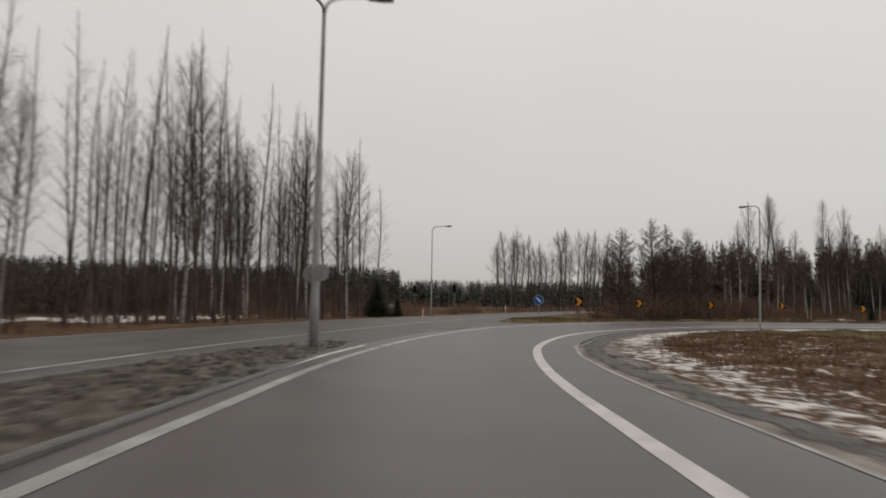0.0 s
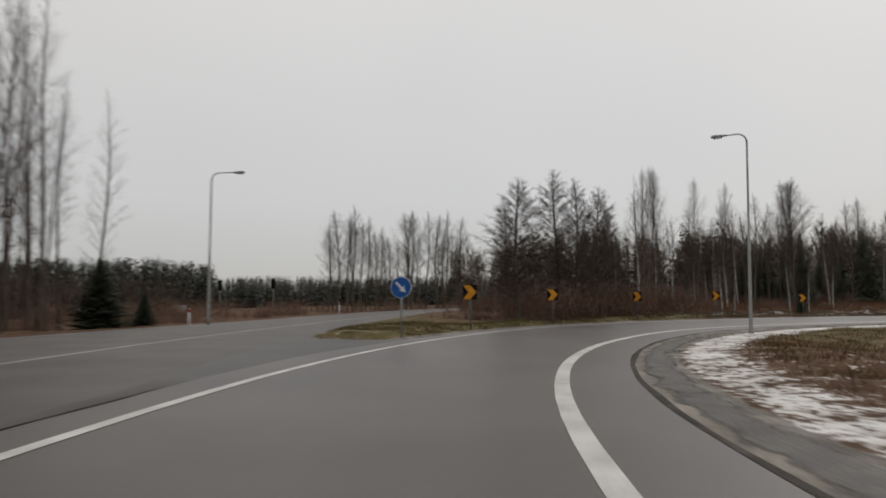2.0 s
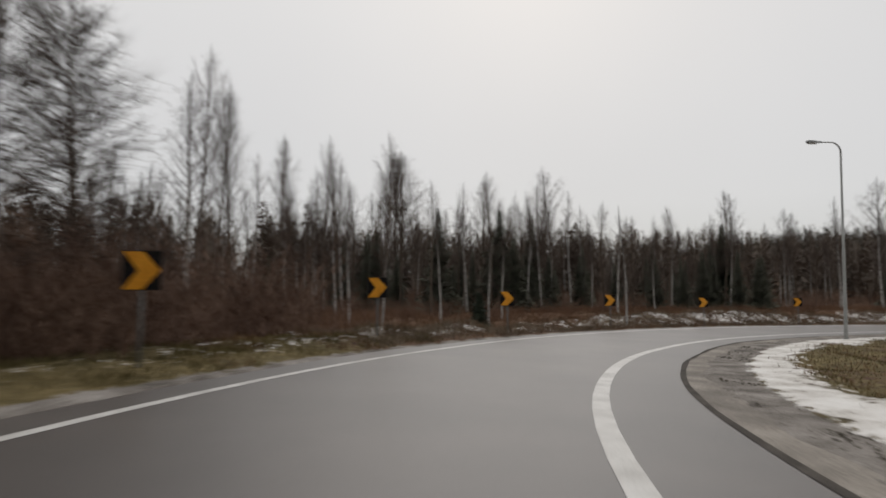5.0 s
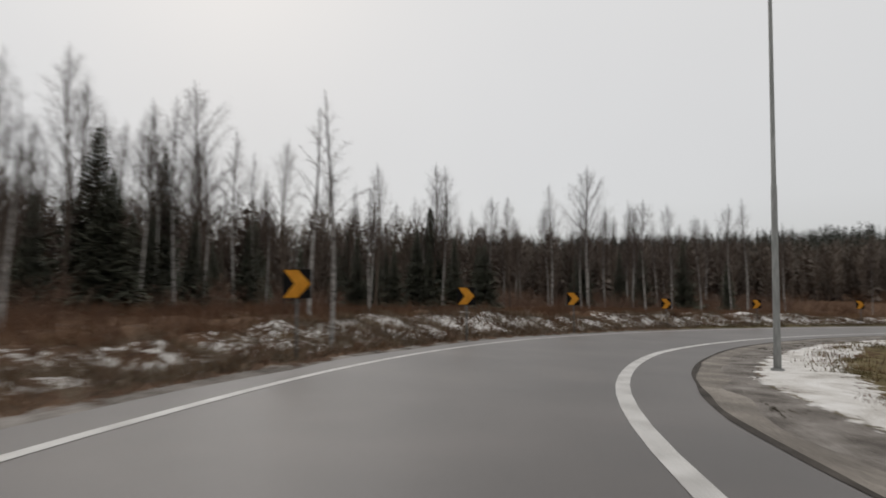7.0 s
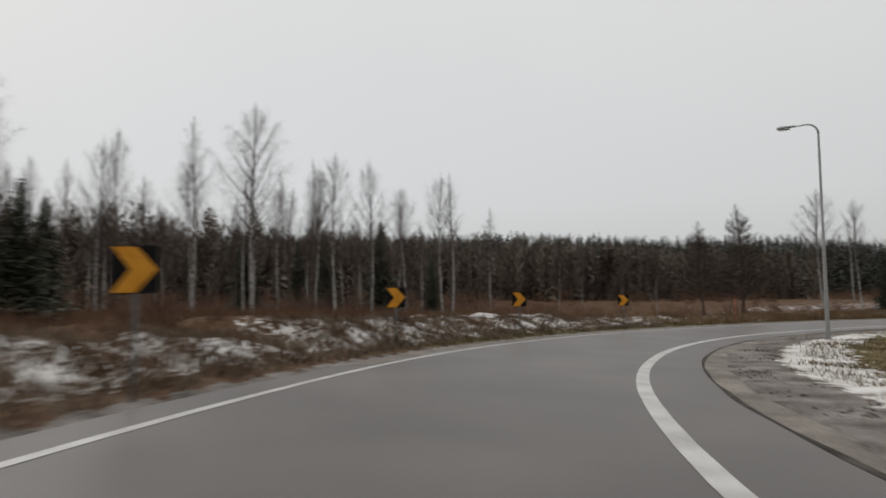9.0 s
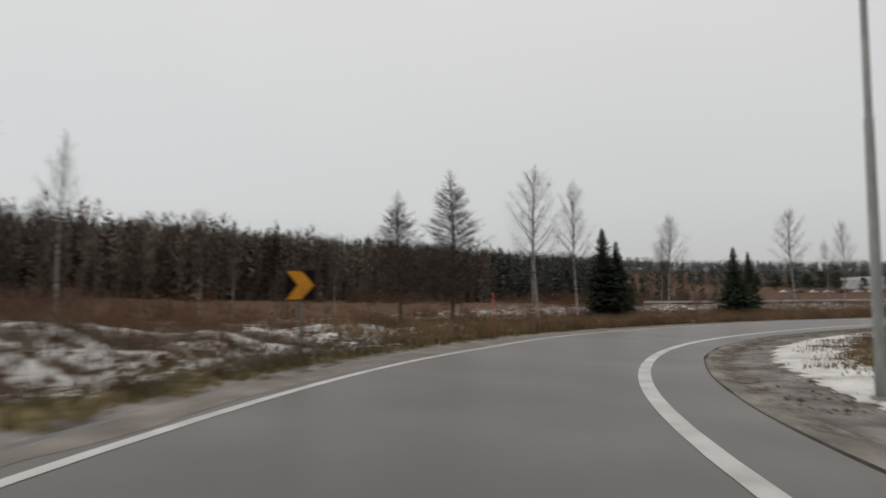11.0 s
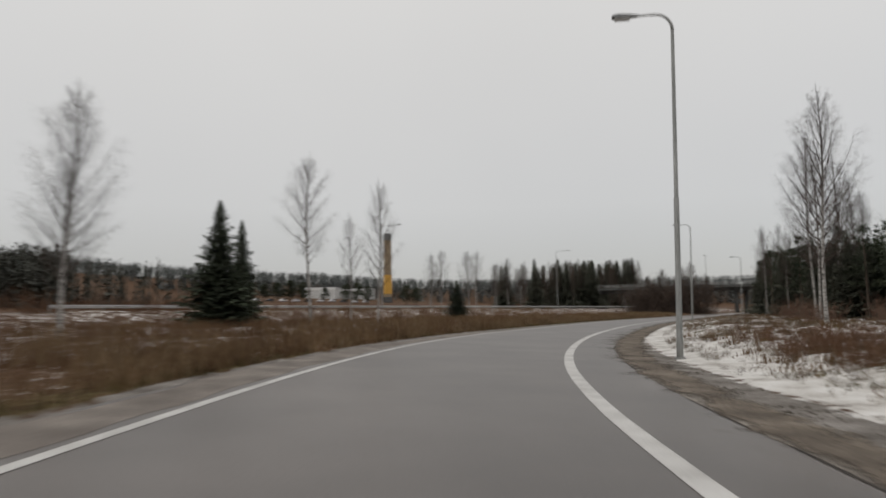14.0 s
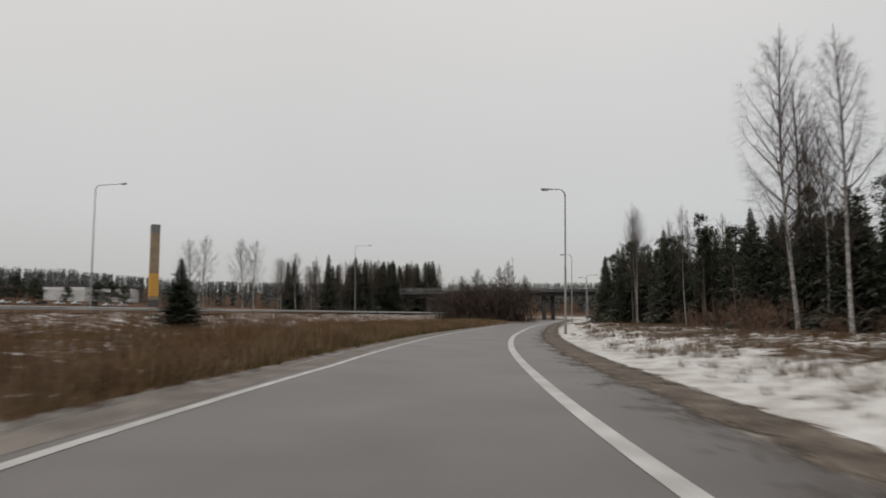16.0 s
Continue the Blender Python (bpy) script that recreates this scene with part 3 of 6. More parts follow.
class Shape:
    """Gathers tubes, boxes and discs into one mesh."""

    def __init__(self):
        self.v, self.f = [], []

    def tube(self, a, b, ra, rb, n=6, caps=False):
        ax = (b[0] - a[0], b[1] - a[1], b[2] - a[2])
        ln = math.sqrt(ax[0] ** 2 + ax[1] ** 2 + ax[2] ** 2) or 1e-6
        ax = (ax[0] / ln, ax[1] / ln, ax[2] / ln)
        o = (0, 0, 1) if abs(ax[2]) < 0.8 else (1, 0, 0)
        p = (ax[1] * o[2] - ax[2] * o[1], ax[2] * o[0] - ax[0] * o[2], ax[0] * o[1] - ax[1] * o[0])
        pl = math.sqrt(p[0] ** 2 + p[1] ** 2 + p[2] ** 2)
        p = (p[0] / pl, p[1] / pl, p[2] / pl)
        q = (ax[1] * p[2] - ax[2] * p[1], ax[2] * p[0] - ax[0] * p[2], ax[0] * p[1] - ax[1] * p[0])
        k = len(self.v)
        for c, r in ((a, ra), (b, rb)):
            if r <= 0:
                self.v.append(tuple(c))
                continue
            for i in range(n):
                w = 2 * math.pi * i / n
                cs, sn = r * math.cos(w), r * math.sin(w)
                self.v.append((c[0] + p[0] * cs + q[0] * sn, c[1] + p[1] * cs + q[1] * sn, c[2] + p[2] * cs + q[2] * sn))
        if rb <= 0:
            self.f += [(k + i, k + (i + 1) % n, k + n) for i in range(n)]
        else:
            self.f += [(k + i, k + (i + 1) % n, k + n + (i + 1) % n, k + n + i) for i in range(n)]
            if caps:
                self.f += [tuple(k + n + i for i in range(n))]
        if caps:
            self.f += [tuple(k + n - 1 - i for i in range(n))]
        return self

    def spike(self, a, b, w, turn=0.0):
        """A fine twig: a thin blade from a to its tip b."""
        c, s = w * math.cos(turn), w * math.sin(turn)
        dx, dy, dz = b[0] - a[0], b[1] - a[1], b[2] - a[2]
        fl = math.sqrt(dx * dx + dy * dy) or 1e-6
        ox, oy, oz = -dy / fl * c, dx / fl * c, s
        k = len(self.v)
        self.v += [(a[0] - ox, a[1] - oy, a[2] - oz), (a[0] + ox, a[1] + oy, a[2] + oz), tuple(b)]
        self.f.append((k, k + 1, k + 2))

    def line(self, pts, radii, n=8, caps=True):
        """One unbroken tube through the points."""
        k, m = len(self.v), len(pts)
        for i, (c, r) in enumerate(zip(pts, radii)):
            a_, b_ = Vector(pts[max(i - 1, 0)]), Vector(pts[min(i + 1, m - 1)])
            ax = (b_ - a_).normalized()
            p = ax.cross(Vector((0, 1, 0)) if abs(ax.y) < 0.9 else Vector((1, 0, 0))).normalized()
            q = ax.cross(p)
            for j in range(n):
                w = 2 * math.pi * j / n
                self.v.append(tuple(Vector(c) + p * (r * math.cos(w)) + q * (r * math.sin(w))))
        for i in range(m - 1):
            self.f += [(k + n * i + j, k + n * i + (j + 1) % n, k + n * i + n + (j + 1) % n, k + n * i + n + j) for j in range(n)]
        if caps:
            self.f += [tuple(k + n - 1 - j for j in range(n)), tuple(k + n * (m - 1) + j for j in range(n))]
        return self

    def box(self, lo, hi, bevel=0.0):
        k = len(self.v)
        b = bevel
        if not b:
            for z in (lo[2], hi[2]):
                for x, y in ((lo[0], lo[1]), (hi[0], lo[1]), (hi[0], hi[1]), (lo[0], hi[1])):
                    self.v.append((x, y, z))
            self.f += [(k + 3, k + 2, k + 1, k), (k + 4, k + 5, k + 6, k + 7)] + [(k + i, k + (i + 1) % 4, k + 4 + (i + 1) % 4, k + 4 + i) for i in range(4)]
            return self
        rings = [(lo[2], b), (lo[2] + b, 0), (hi[2] - b, 0), (hi[2], b)]
        for z, t in rings:
            x0, y0, x1, y1 = lo[0] + t, lo[1] + t, hi[0] - t, hi[1] - t
            self.v += [(x0 + b, y0, z), (x1 - b, y0, z), (x1, y0 + b, z), (x1, y1 - b, z), (x1 - b, y1, z), (x0 + b, y1, z), (x0, y1 - b, z), (x0, y0 + b, z)]
        for j in range(3):
            self.f += [(k + 8 * j + i, k + 8 * j + (i + 1) % 8, k + 8 * j + 8 + (i + 1) % 8, k + 8 * j + 8 + i) for i in range(8)]
        self.f += [tuple(k + 7 - i for i in range(8)), tuple(k + 24 + i for i in range(8))]
        return self

    def plate(self, outline, y0, y1):
        """An outline in x and z, made solid from y0 to y1."""
        k, n = len(self.v), len(outline)
        self.v += [(x, y0, z) for x, z in outline] + [(x, y1, z) for x, z in outline]
        self.f += [tuple(k + i for i in range(n)), tuple(k + 2 * n - 1 - i for i in range(n))]
        self.f += [(k + (i + 1) % n, k + i, k + n + i, k + n + (i + 1) % n) for i in range(n)]
        return self

    def mesh(self, name, smooth=False):
        return mesh_of(name, self.v, self.f, smooth)


# ---- ground, one sheet out to the horizon ----


def spaced(lo, hi, step, out_lo, out_hi):
    mid = np.arange(lo, hi + step / 2, step)
    up, down, w = [hi], [lo], step
    while up[-1] < out_hi:
        w *= 1.22
        up.append(up[-1] + w)
    w = step
    while down[-1] > out_lo:
        w *= 1.22
        down.append(down[-1] - w)
    return np.r_[down[:0:-1], mid, up[1:]]


gx, gy = spaced(-22, 128, 0.5, -2600, 2600), spaced(-66, 96, 0.5, -2600, 2600)
GX, GY = np.meshgrid(gx, gy)
gz, g_snow, g_olive, g_grit = land(GX.ravel(), GY.ravel())
nx, ny = len(gx), len(gy)
idx = np.arange(nx * ny).reshape(ny, nx)
quads = np.stack([idx[:-1, :-1].ravel(), idx[:-1, 1:].ravel(), idx[1:, 1:].ravel(), idx[1:, :-1].ravel()], 1)
gm = bpy.data.meshes.new("ground")
gm.from_pydata(np.stack([GX.ravel(), GY.ravel(), gz], 1).tolist(), [], quads.tolist())
gm.polygons.foreach_set("use_smooth", [True] * len(gm.polygons))
for nm, val in (("snow", g_snow), ("olive", g_olive), ("grit", g_grit)):
    gm.attributes.new(nm, "FLOAT", "POINT").data.foreach_set("value", val.astype(np.float32))
thing("ground", gm, M_GROUND, "brown winter grassland with patches of old snow", "ground", kind="structure")

# ---- ramp, its markings and shoulders ----


def ribbon(name, s0, s1, left, right, lift, step=1.5, across=2, line=None, dip=0.0):
    """A strip along the axis between two offsets, which may change along it."""
    n = max(2, int((s1 - s0) / step) + 1)
    ss = np.linspace(s0, s1, n)
    val = lambda o: np.full(n, o) if isinstance(o, (int, float)) else (o(ss) if callable(o) else np.interp(ss, *o))  # noqa: E731
    lf, rt = val(left), val(right)
    vs = []
    for j in range(across):
        dd = lf + (rt - lf) * j / (across - 1)
        if line is None:
            x, y = np.interp(ss, AX_RUN, AX[:, 0]), np.interp(ss, AX_RUN, AX[:, 1])
            wx, wy = np.interp(ss, AX_RUN, AX_WAY[:, 0]), np.interp(ss, AX_RUN, AX_WAY[:, 1])
            z = np.interp(ss, *BANK) * np.clip(dd, -4.2, 5.0) + lift
        else:
            ln, rn, wy_ = line
            x, y = np.interp(ss, rn, ln[:, 0]), np.interp(ss, rn, ln[:, 1])
            wx, wy = np.interp(ss, rn, wy_[:, 0]), np.interp(ss, rn, wy_[:, 1])
            z = np.interp(ss, *MAIN_Z) + lift
        if j == across - 1:
            z = z - dip
        vs.append(np.stack([x - wy * dd, y + wx * dd, z], 1))
    v = np.stack(vs, 1).reshape(-1, 3)
    i = np.arange(n * across).reshape(n, across)
    f = np.stack([i[:-1, :-1].ravel(), i[:-1, 1:].ravel(), i[1:, 1:].ravel(), i[1:, :-1].ravel()], 1)
    return mesh_of(name, v, f, True)


def shift(table, by):
    return (table[0], [q + by for q in table[1]])


def wavy(base, size, amount, seed):
    return lambda ss: (np.interp(ss, *base) if not isinstance(base, (int, float)) else base) + (value_noise(ss, ss * 0, size, seed) - 0.5) * amount


def covered(me, across, over, along):
    """Writes how thickly a ribbon is covered, across it and along it."""
    rows_ = len(me.vertices) // across
    q = np.linspace(along[0][0], 455 if along[0][0] > 100 else along[0][-1], rows_)
    val = np.repeat(np.interp(q, *along), across) + np.tile(np.array(over), rows_)
    me.attributes.new("cover", "FLOAT", "POINT").data.foreach_set("value", val.astype(np.float32))
    return me


OUTER = (SEAM[0], [q - 0.8 for q in SEAM[1]])
ramp_me = ribbon("ramp_road", -60, 455, wavy(LEFT_EDGE, 3, 0.25, 5), shift(SEAM, 0), 0.0, across=9)
ramp_s = np.repeat(np.linspace(-60, 455, len(ramp_me.vertices) // 9), 9)
# Darker on the first stretch, paler towards the end.
ramp_me.attributes.new("paleness", "FLOAT", "POINT").data.foreach_set("value", np.interp(ramp_s, [55, 115, 165, 195], [0.0, 0.42, 0.82, 1.0]).astype(np.float32))
thing("ramp_road", ramp_me, M_ASPHALT, "damp grey asphalt of a curving slip road", "road", kind="structure")
thing("mud_strip", covered(ribbon("mud_strip", -20, 70, shift(SEAM, -0.02), shift(SEAM, -1.15), 0.004, 0.4, across=7, dip=0.06), 7, [0.1, 0.5, 0.85, 1.0, 0.85, 0.5, -0.1], ([-20, 15, 55, 70], [-0.25, 0.0, 0.0, -0.7])), M_MUD, "dark wet mud beside the asphalt edge", "mud strip", kind="structure")
thing("shoulder", ribbon("shoulder", -60, 455, SEAM, wavy(OUTER, 1.7, 0.55, 3), -0.006, 0.4, across=4, dip=0.13), M_SHOULDER, "gritty grey shoulder strip beside the slip road", "shoulder", kind="structure")
SEAM_WIDE = ([26, 34, 60, 100, 130, 150, 200], [0.03, 0.07, 0.075, 0.055, 0.036, 0.022, 0.008])
thing("tar_seam", ribbon("tar_seam", 26, 198, lambda q: wavy(SEAM, 2.3, 0.06, 9)(q) + np.interp(q, *SEAM_WIDE), lambda q: wavy(SEAM, 1.7, 0.07, 8)(q) - np.interp(q, *SEAM_WIDE) * 0.8, 0.006, 0.4), M_SEAM, "dark tar seam along the asphalt edge", "road seam", kind="structure")
thing("salt_line", ribbon("salt_line", -30, 25, wavy(shift(SEAM, 0.06), 1.3, 0.05, 21), wavy(shift(SEAM, -0.04), 1.1, 0.06, 22), 0.007, 0.4), M_SALT, "thin pale salt crust along the asphalt edge", "road edge", kind="structure")
thing("road_film", covered(ribbon("road_film", 160, 455, shift(SEAM, 1.35), shift(SEAM, -0.5), 0.004, 0.5, across=7), 7, [0.0, 0.22, 0.42, 0.55, 0.7, 0.9, 1.0], ([160, 185, 205], [-0.6, -0.25, 0.0])), M_FILM, "thin brown film of road dirt on the asphalt", "road dirt", kind="structure")
thing("dirt_strip", covered(ribbon("dirt_strip", 140, 455, shift(SEAM, 0.45), shift(SEAM, -1.35), 0.010, 0.4, across=9, dip=0.10), 9, [-0.2, 0.25, 0.6, 0.85, 1.0, 0.95, 0.8, 0.5, 0.0], ([140, 170, 205], [-0.5, -0.15, 0.0])), M_DIRT, "brown dirt strip spread over the road edge", "dirt strip", kind="structure")
thing("road_margin", ribbon("road_margin", 122, 455, wavy(shift(LEFT_EDGE, -0.02), 1.6, 0.22, 12), wavy(shift(LEFT_LINE, 0.24), 1.2, 0.2, 11), 0.003, 0.6), M_DUST, "pale dusty margin outside the edge line", "road margin", kind="structure")
thing("left_edge_line", ribbon("left_edge_line", 20, 455, shift(LEFT_LINE, 0.075), shift(LEFT_LINE, -0.075), 0.005), M_PAINT, "white painted edge line on asphalt", "road marking", kind="structure")
thing("lane_line_worn", ribbon("lane_line_worn", -30, 20, shift(LEFT_LINE, 0.1), shift(LEFT_LINE, -0.1), 0.005), M_FADED, "faded white painted line on asphalt", "road marking", kind="structure")
thing("right_edge_line", ribbon("right_edge_line", -30, 455, shift(RIGHT_LINE, 0.125), shift(RIGHT_LINE, -0.125), 0.005), M_PAINT, "broad white painted edge line on asphalt", "road marking", kind="structure")

# the older road and the paved wedge between it and the ramp
main_line = (MAIN, MAIN_RUN, MAIN_WAY)
thing("main_road", ribbon("main_road", 0, MAIN_RUN[-1] - 1, 3.7, lambda ss: -np.interp(ss, *NEAR_EDGE), -0.004, 1.5, 7, main_line), M_OLD_ASPHALT, "worn grey asphalt of the older road", "road", kind="structure")
thing("main_edge_line", ribbon("main_edge_line", 0, MAIN_RUN[-1] - 1, -3.3, -3.5, 0.003, 3, 2, main_line), M_FADED, "faded white edge line of the older road", "road marking", kind="structure")
thing("main_far_line", ribbon("main_far_line", 0, MAIN_RUN[-1] - 1, 3.3, 3.2, 0.003, 3, 2, main_line), M_FADED, "faded white line along the older road", "road marking", kind="structure")
wedge_v, wedge_f = [], []
for i, s in enumerate(np.arange(-60, 45.1, 1.5)):
    ax_, ay_ = on_axis(s, float(np.interp(s, *LEFT_EDGE)) - 0.05)
    k = int(np.argmin(np.hypot(MAIN[:, 0] - ax_[0], MAIN[:, 1] - ay_[0])))
    off = float(np.interp(MAIN_RUN[k], *NEAR_EDGE)) + 0.04
    bx, by = MAIN[k, 0] + MAIN_WAY[k, 1] * off, MAIN[k, 1] - MAIN_WAY[k, 0] * off
    za, zb = float(np.interp(s, *BANK) * np.interp(s, *LEFT_EDGE)), float(np.interp(MAIN_RUN[k], *MAIN_Z))
    for j in range(4):
        wedge_v.append((ax_[0] + (bx - ax_[0]) * j / 3, ay_[0] + (by - ay_[0]) * j / 3, za + (zb - za) * j / 3 + (0.003 if j == 3 else -0.004)))
    wedge_v.append((bx - MAIN_WAY[k, 1] * 0.4, by + MAIN_WAY[k, 0] * 0.4, zb + 0.003))
    if i:
        wedge_f += [(5 * i - 5 + j, 5 * i - 4 + j, 5 * i + 1 + j, 5 * i + j) for j in range(4)]
thing("paved_wedge", mesh_of("paved_wedge", wedge_v, wedge_f, True), M_PATCHED, "worn grey asphalt between the two roads", "road", kind="structure")
# ---- street lamps and signs ----


def lamp_post(at, yaw, tall=10.0, reach=0.95, lean=-1.5, turn=0.0):
    """A tapered steel column that bends over into one arm with a flat luminaire; the arm points along -x."""
    col = Shape()
    col.line([(0, 0, -0.3), (0, 0, 0.5), (0, 0, 0.52), (0, 0, tall * 0.45), (0, 0, tall * 0.452), (0, 0, tall - 0.55)], [0.10, 0.095, 0.088, 0.075, 0.062, 0.05], 10)
    ob = thing("street_lamp", col.mesh("column", True), M_STEEL, "tall grey steel street lamp with a single bent arm", "street lamp", "street lamps along the slip road", at=pose(*at, 0, 0, yaw) @ pose(0, 0, 0, 0, -lean, 0) @ pose(0, 0, 0, 0, 0, turn))
    arm = Shape()
    bend = [(-0.5 + 0.5 * math.cos(a), 0, tall - 0.55 + 0.5 * math.sin(a)) for a in np.linspace(0, math.pi / 2, 7)]
    arm.line(bend + [(-reach, 0, tall - 0.05)], [0.05, 0.045, 0.042, 0.04, 0.038, 0.036, 0.034, 0.03], 8)
    part("arm", arm.mesh("arm", True), M_STEEL, ob)
    head = Shape()
    x0, z0 = -reach, tall - 0.05
    ring = [(0.0, 0.04, 0.04), (0.08, 0.06, 0.06), (0.22, 0.10, 0.07), (0.5, 0.15, 0.10), (0.72, 0.14, 0.10), (0.8, 0.10, 0.06)]
    k0 = len(head.v)
    for u, w, hgt in ring:
        head.v += [(x0 - u, -w, z0 - 0.02), (x0 - u, -w * 0.6, z0 + hgt * 0.8), (x0 - u, 0, z0 + hgt), (x0 - u, w * 0.6, z0 + hgt * 0.8), (x0 - u, w, z0 - 0.02), (x0 - u, 0, z0 - 0.04)]
    for j in range(len(ring) - 1):
        head.f += [(k0 + 6 * j + i, k0 + 6 * j + 6 + i, k0 + 6 * j + 6 + (i + 1) % 6, k0 + 6 * j + (i + 1) % 6) for i in range(6)]
    head.f += [tuple(k0 + i for i in range(6)), tuple(k0 + 6 * (len(ring) - 1) + 5 - i for i in range(6))]
    lum = part("luminaire", head.mesh("luminaire", False), M_LUMINAIRE, ob, "grey flat street lamp head")
    bowl = Shape().box((x0 - 0.72, -0.11, z0 - 0.09), (x0 - 0.26, 0.11, z0 - 0.025), 0.02)
    part("lens", bowl.mesh("lens"), M_LENS, lum, "dull lamp glass, unlit")
    flange = Shape().tube((0, 0, -0.1), (0, 0, 0.06), 0.17, 0.15, 10, True)
    part("base_flange", flange.mesh("base_flange"), M_STEEL, ob)
    return ob


def sign_heading(s):
    return heading(s - 9)


def chevron_sign(at, yaw):
    """A square board with one amber chevron that points right, on a steel tube; it faces -y."""
    x, y, z = at
    g = height(x, y)
    post = Shape().line([(0, 0.035, -0.4), (0, 0.035, z - g + 0.2)], [0.03, 0.03], 8)
    ob = thing("chevron_sign", post.mesh("post", True), M_POST, "square black bend sign with an amber chevron on a steel post", "road sign", "bend signs along the outer edge", at=pose(x, y, g, 0, 0, yaw))
    h, c = 0.31, z - g
    r = 0.03
    out = []
    for cx, cz, a0 in ((h - r, h - r, 0), (-h + r, h - r, 90), (-h + r, -h + r, 180), (h - r, -h + r, 270)):
        out += [(cx + r * math.cos(radians(a0 + a)), c + cz + r * math.sin(radians(a0 + a))) for a in (0, 45, 90)]
    board = part("board", Shape().plate(out, -0.006, 0.012).mesh("board"), M_BLACK, ob, "black sign board")
    arrow = [(-h + 0.015, c + h - 0.012), (0.02, c + h - 0.012), (h - 0.012, c), (0.02, c - h + 0.012), (-h + 0.015, c - h + 0.012), (-0.055, c)]
    part("chevron", Shape().plate([(a, b) for a, b in arrow[:3]] + [arrow[2], arrow[5]][1:] + [arrow[0]][:0], -0.011, -0.0065).plate([arrow[5], arrow[2], arrow[3], arrow[4]], -0.011, -0.0065).mesh("chevron"), M_YELLOW, board, "amber chevron pointing right")
    for dz in (-0.16, 0.16):
        part("clamp", Shape().box((-0.045, 0.004, c + dz - 0.02), (0.045, 0.07, c + dz + 0.02), 0.005).mesh("clamp"), M_STEEL, ob)
    return ob


LAMPS = [(25.9, 52.7), (60.64, 59.47), (89.3, 37.5), (92.85, -4.0), (71.9, -53.5), (43.9, -99.3), (11.0, -147.5)]
LAMP_TURN = [0, 50, 0, 0, 0, 0, 0]
LAMP_TALL = [10.25, 10.2, 10.0, 10.3, 10.4, 10.4, 10.2]
for (x, y), turn, tall in zip(LAMPS, LAMP_TURN, LAMP_TALL):
    s = float(station(x, y)[0][0])
    lamp_post((x, y, height(x, y)), heading(s), tall, turn=turn)
SIGNS = [(10.93, 51.64), (17.96, 58.8), (27.06, 65.04), (36.28, 68.87), (45.9, 70.35), (56.3, 70.2), (66.06, 68.0), (75.81, 64.12), (86.1, 58.2), (92.77, 51.03), (98.64, 41.9)]
SIGN_Z = [1.87, 1.89, 1.87, 1.95, 1.78, 1.84, 1.81, 1.9, 1.78, 1.82, 1.82]
for (x, y), z in zip(SIGNS, SIGN_Z):
    s = float(station(x, y)[0][0])
    chevron_sign((x, y, z), sign_heading(s))


def double_lamp(at, yaw, tall=9.9):
    """A column on the traffic island with two arms that sweep out, and two round sign plates seen from behind."""
    x, y, z = at
    ob = thing("double_street_lamp", Shape().line([(0, 0, -0.3), (0, 0, 1.2), (0, 0, 1.22), (0, 0, tall * 0.55), (0, 0, tall * 0.552), (0, 0, tall - 0.5)], [0.135, 0.125, 0.115, 0.09, 0.07, 0.055], 12).mesh("column", True), M_STEEL, "tall grey street lamp with two swept arms on the island", "street lamp", at=pose(x, y, z, 0, 0, yaw))
    for side in (-1, 1):
        pts = [(side * 1.0 * (1 - math.cos(a)) * 0.55, 0, tall - 0.5 + 0.5 * math.sin(a)) for a in np.linspace(0, math.pi / 2, 7)]
        pts.append((side * 1.15, 0, tall + 0.04))
        arm = part("arm", Shape().line(pts, [0.055, 0.05, 0.045, 0.042, 0.04, 0.038, 0.035, 0.03], 8).mesh("arm", True), M_STEEL, ob)
        hd = Shape()
        hd.line([(side * 1.15, 0, tall + 0.04), (side * 1.3, 0, tall + 0.06), (side * 1.65, 0, tall + 0.07), (side * 1.95, 0, tall + 0.03)], [0.045, 0.10, 0.13, 0.06], 8)
        part("luminaire", hd.mesh("luminaire", True), M_LUMINAIRE, ob, "grey flat street lamp head")
    for dx, dz, r in ((-0.13, 2.03, 0.23), (0.13, 2.06, 0.23)):
        ring = [(dx + r * math.cos(a), dz + r * math.sin(a)) for a in np.linspace(0, 2 * math.pi, 25)[:-1]]
        plate = part("sign_back", Shape().plate(ring, 0.13 if dx < 0 else -0.15, 0.145 if dx < 0 else -0.135).mesh("sign_back"), M_STEEL, ob, "bare grey back of a round sign")
        part("bracket", Shape().box((-0.13, -0.14, dz - 0.03), (0.13, 0.14, dz + 0.03), 0.01).mesh("bracket"), M_STEEL, ob)
    part("door", Shape().box((-0.06, -0.14, 0.7), (0.06, -0.11, 1.1), 0.01).mesh("door"), M_STEEL, ob, "small hatch low on the column")
    return ob


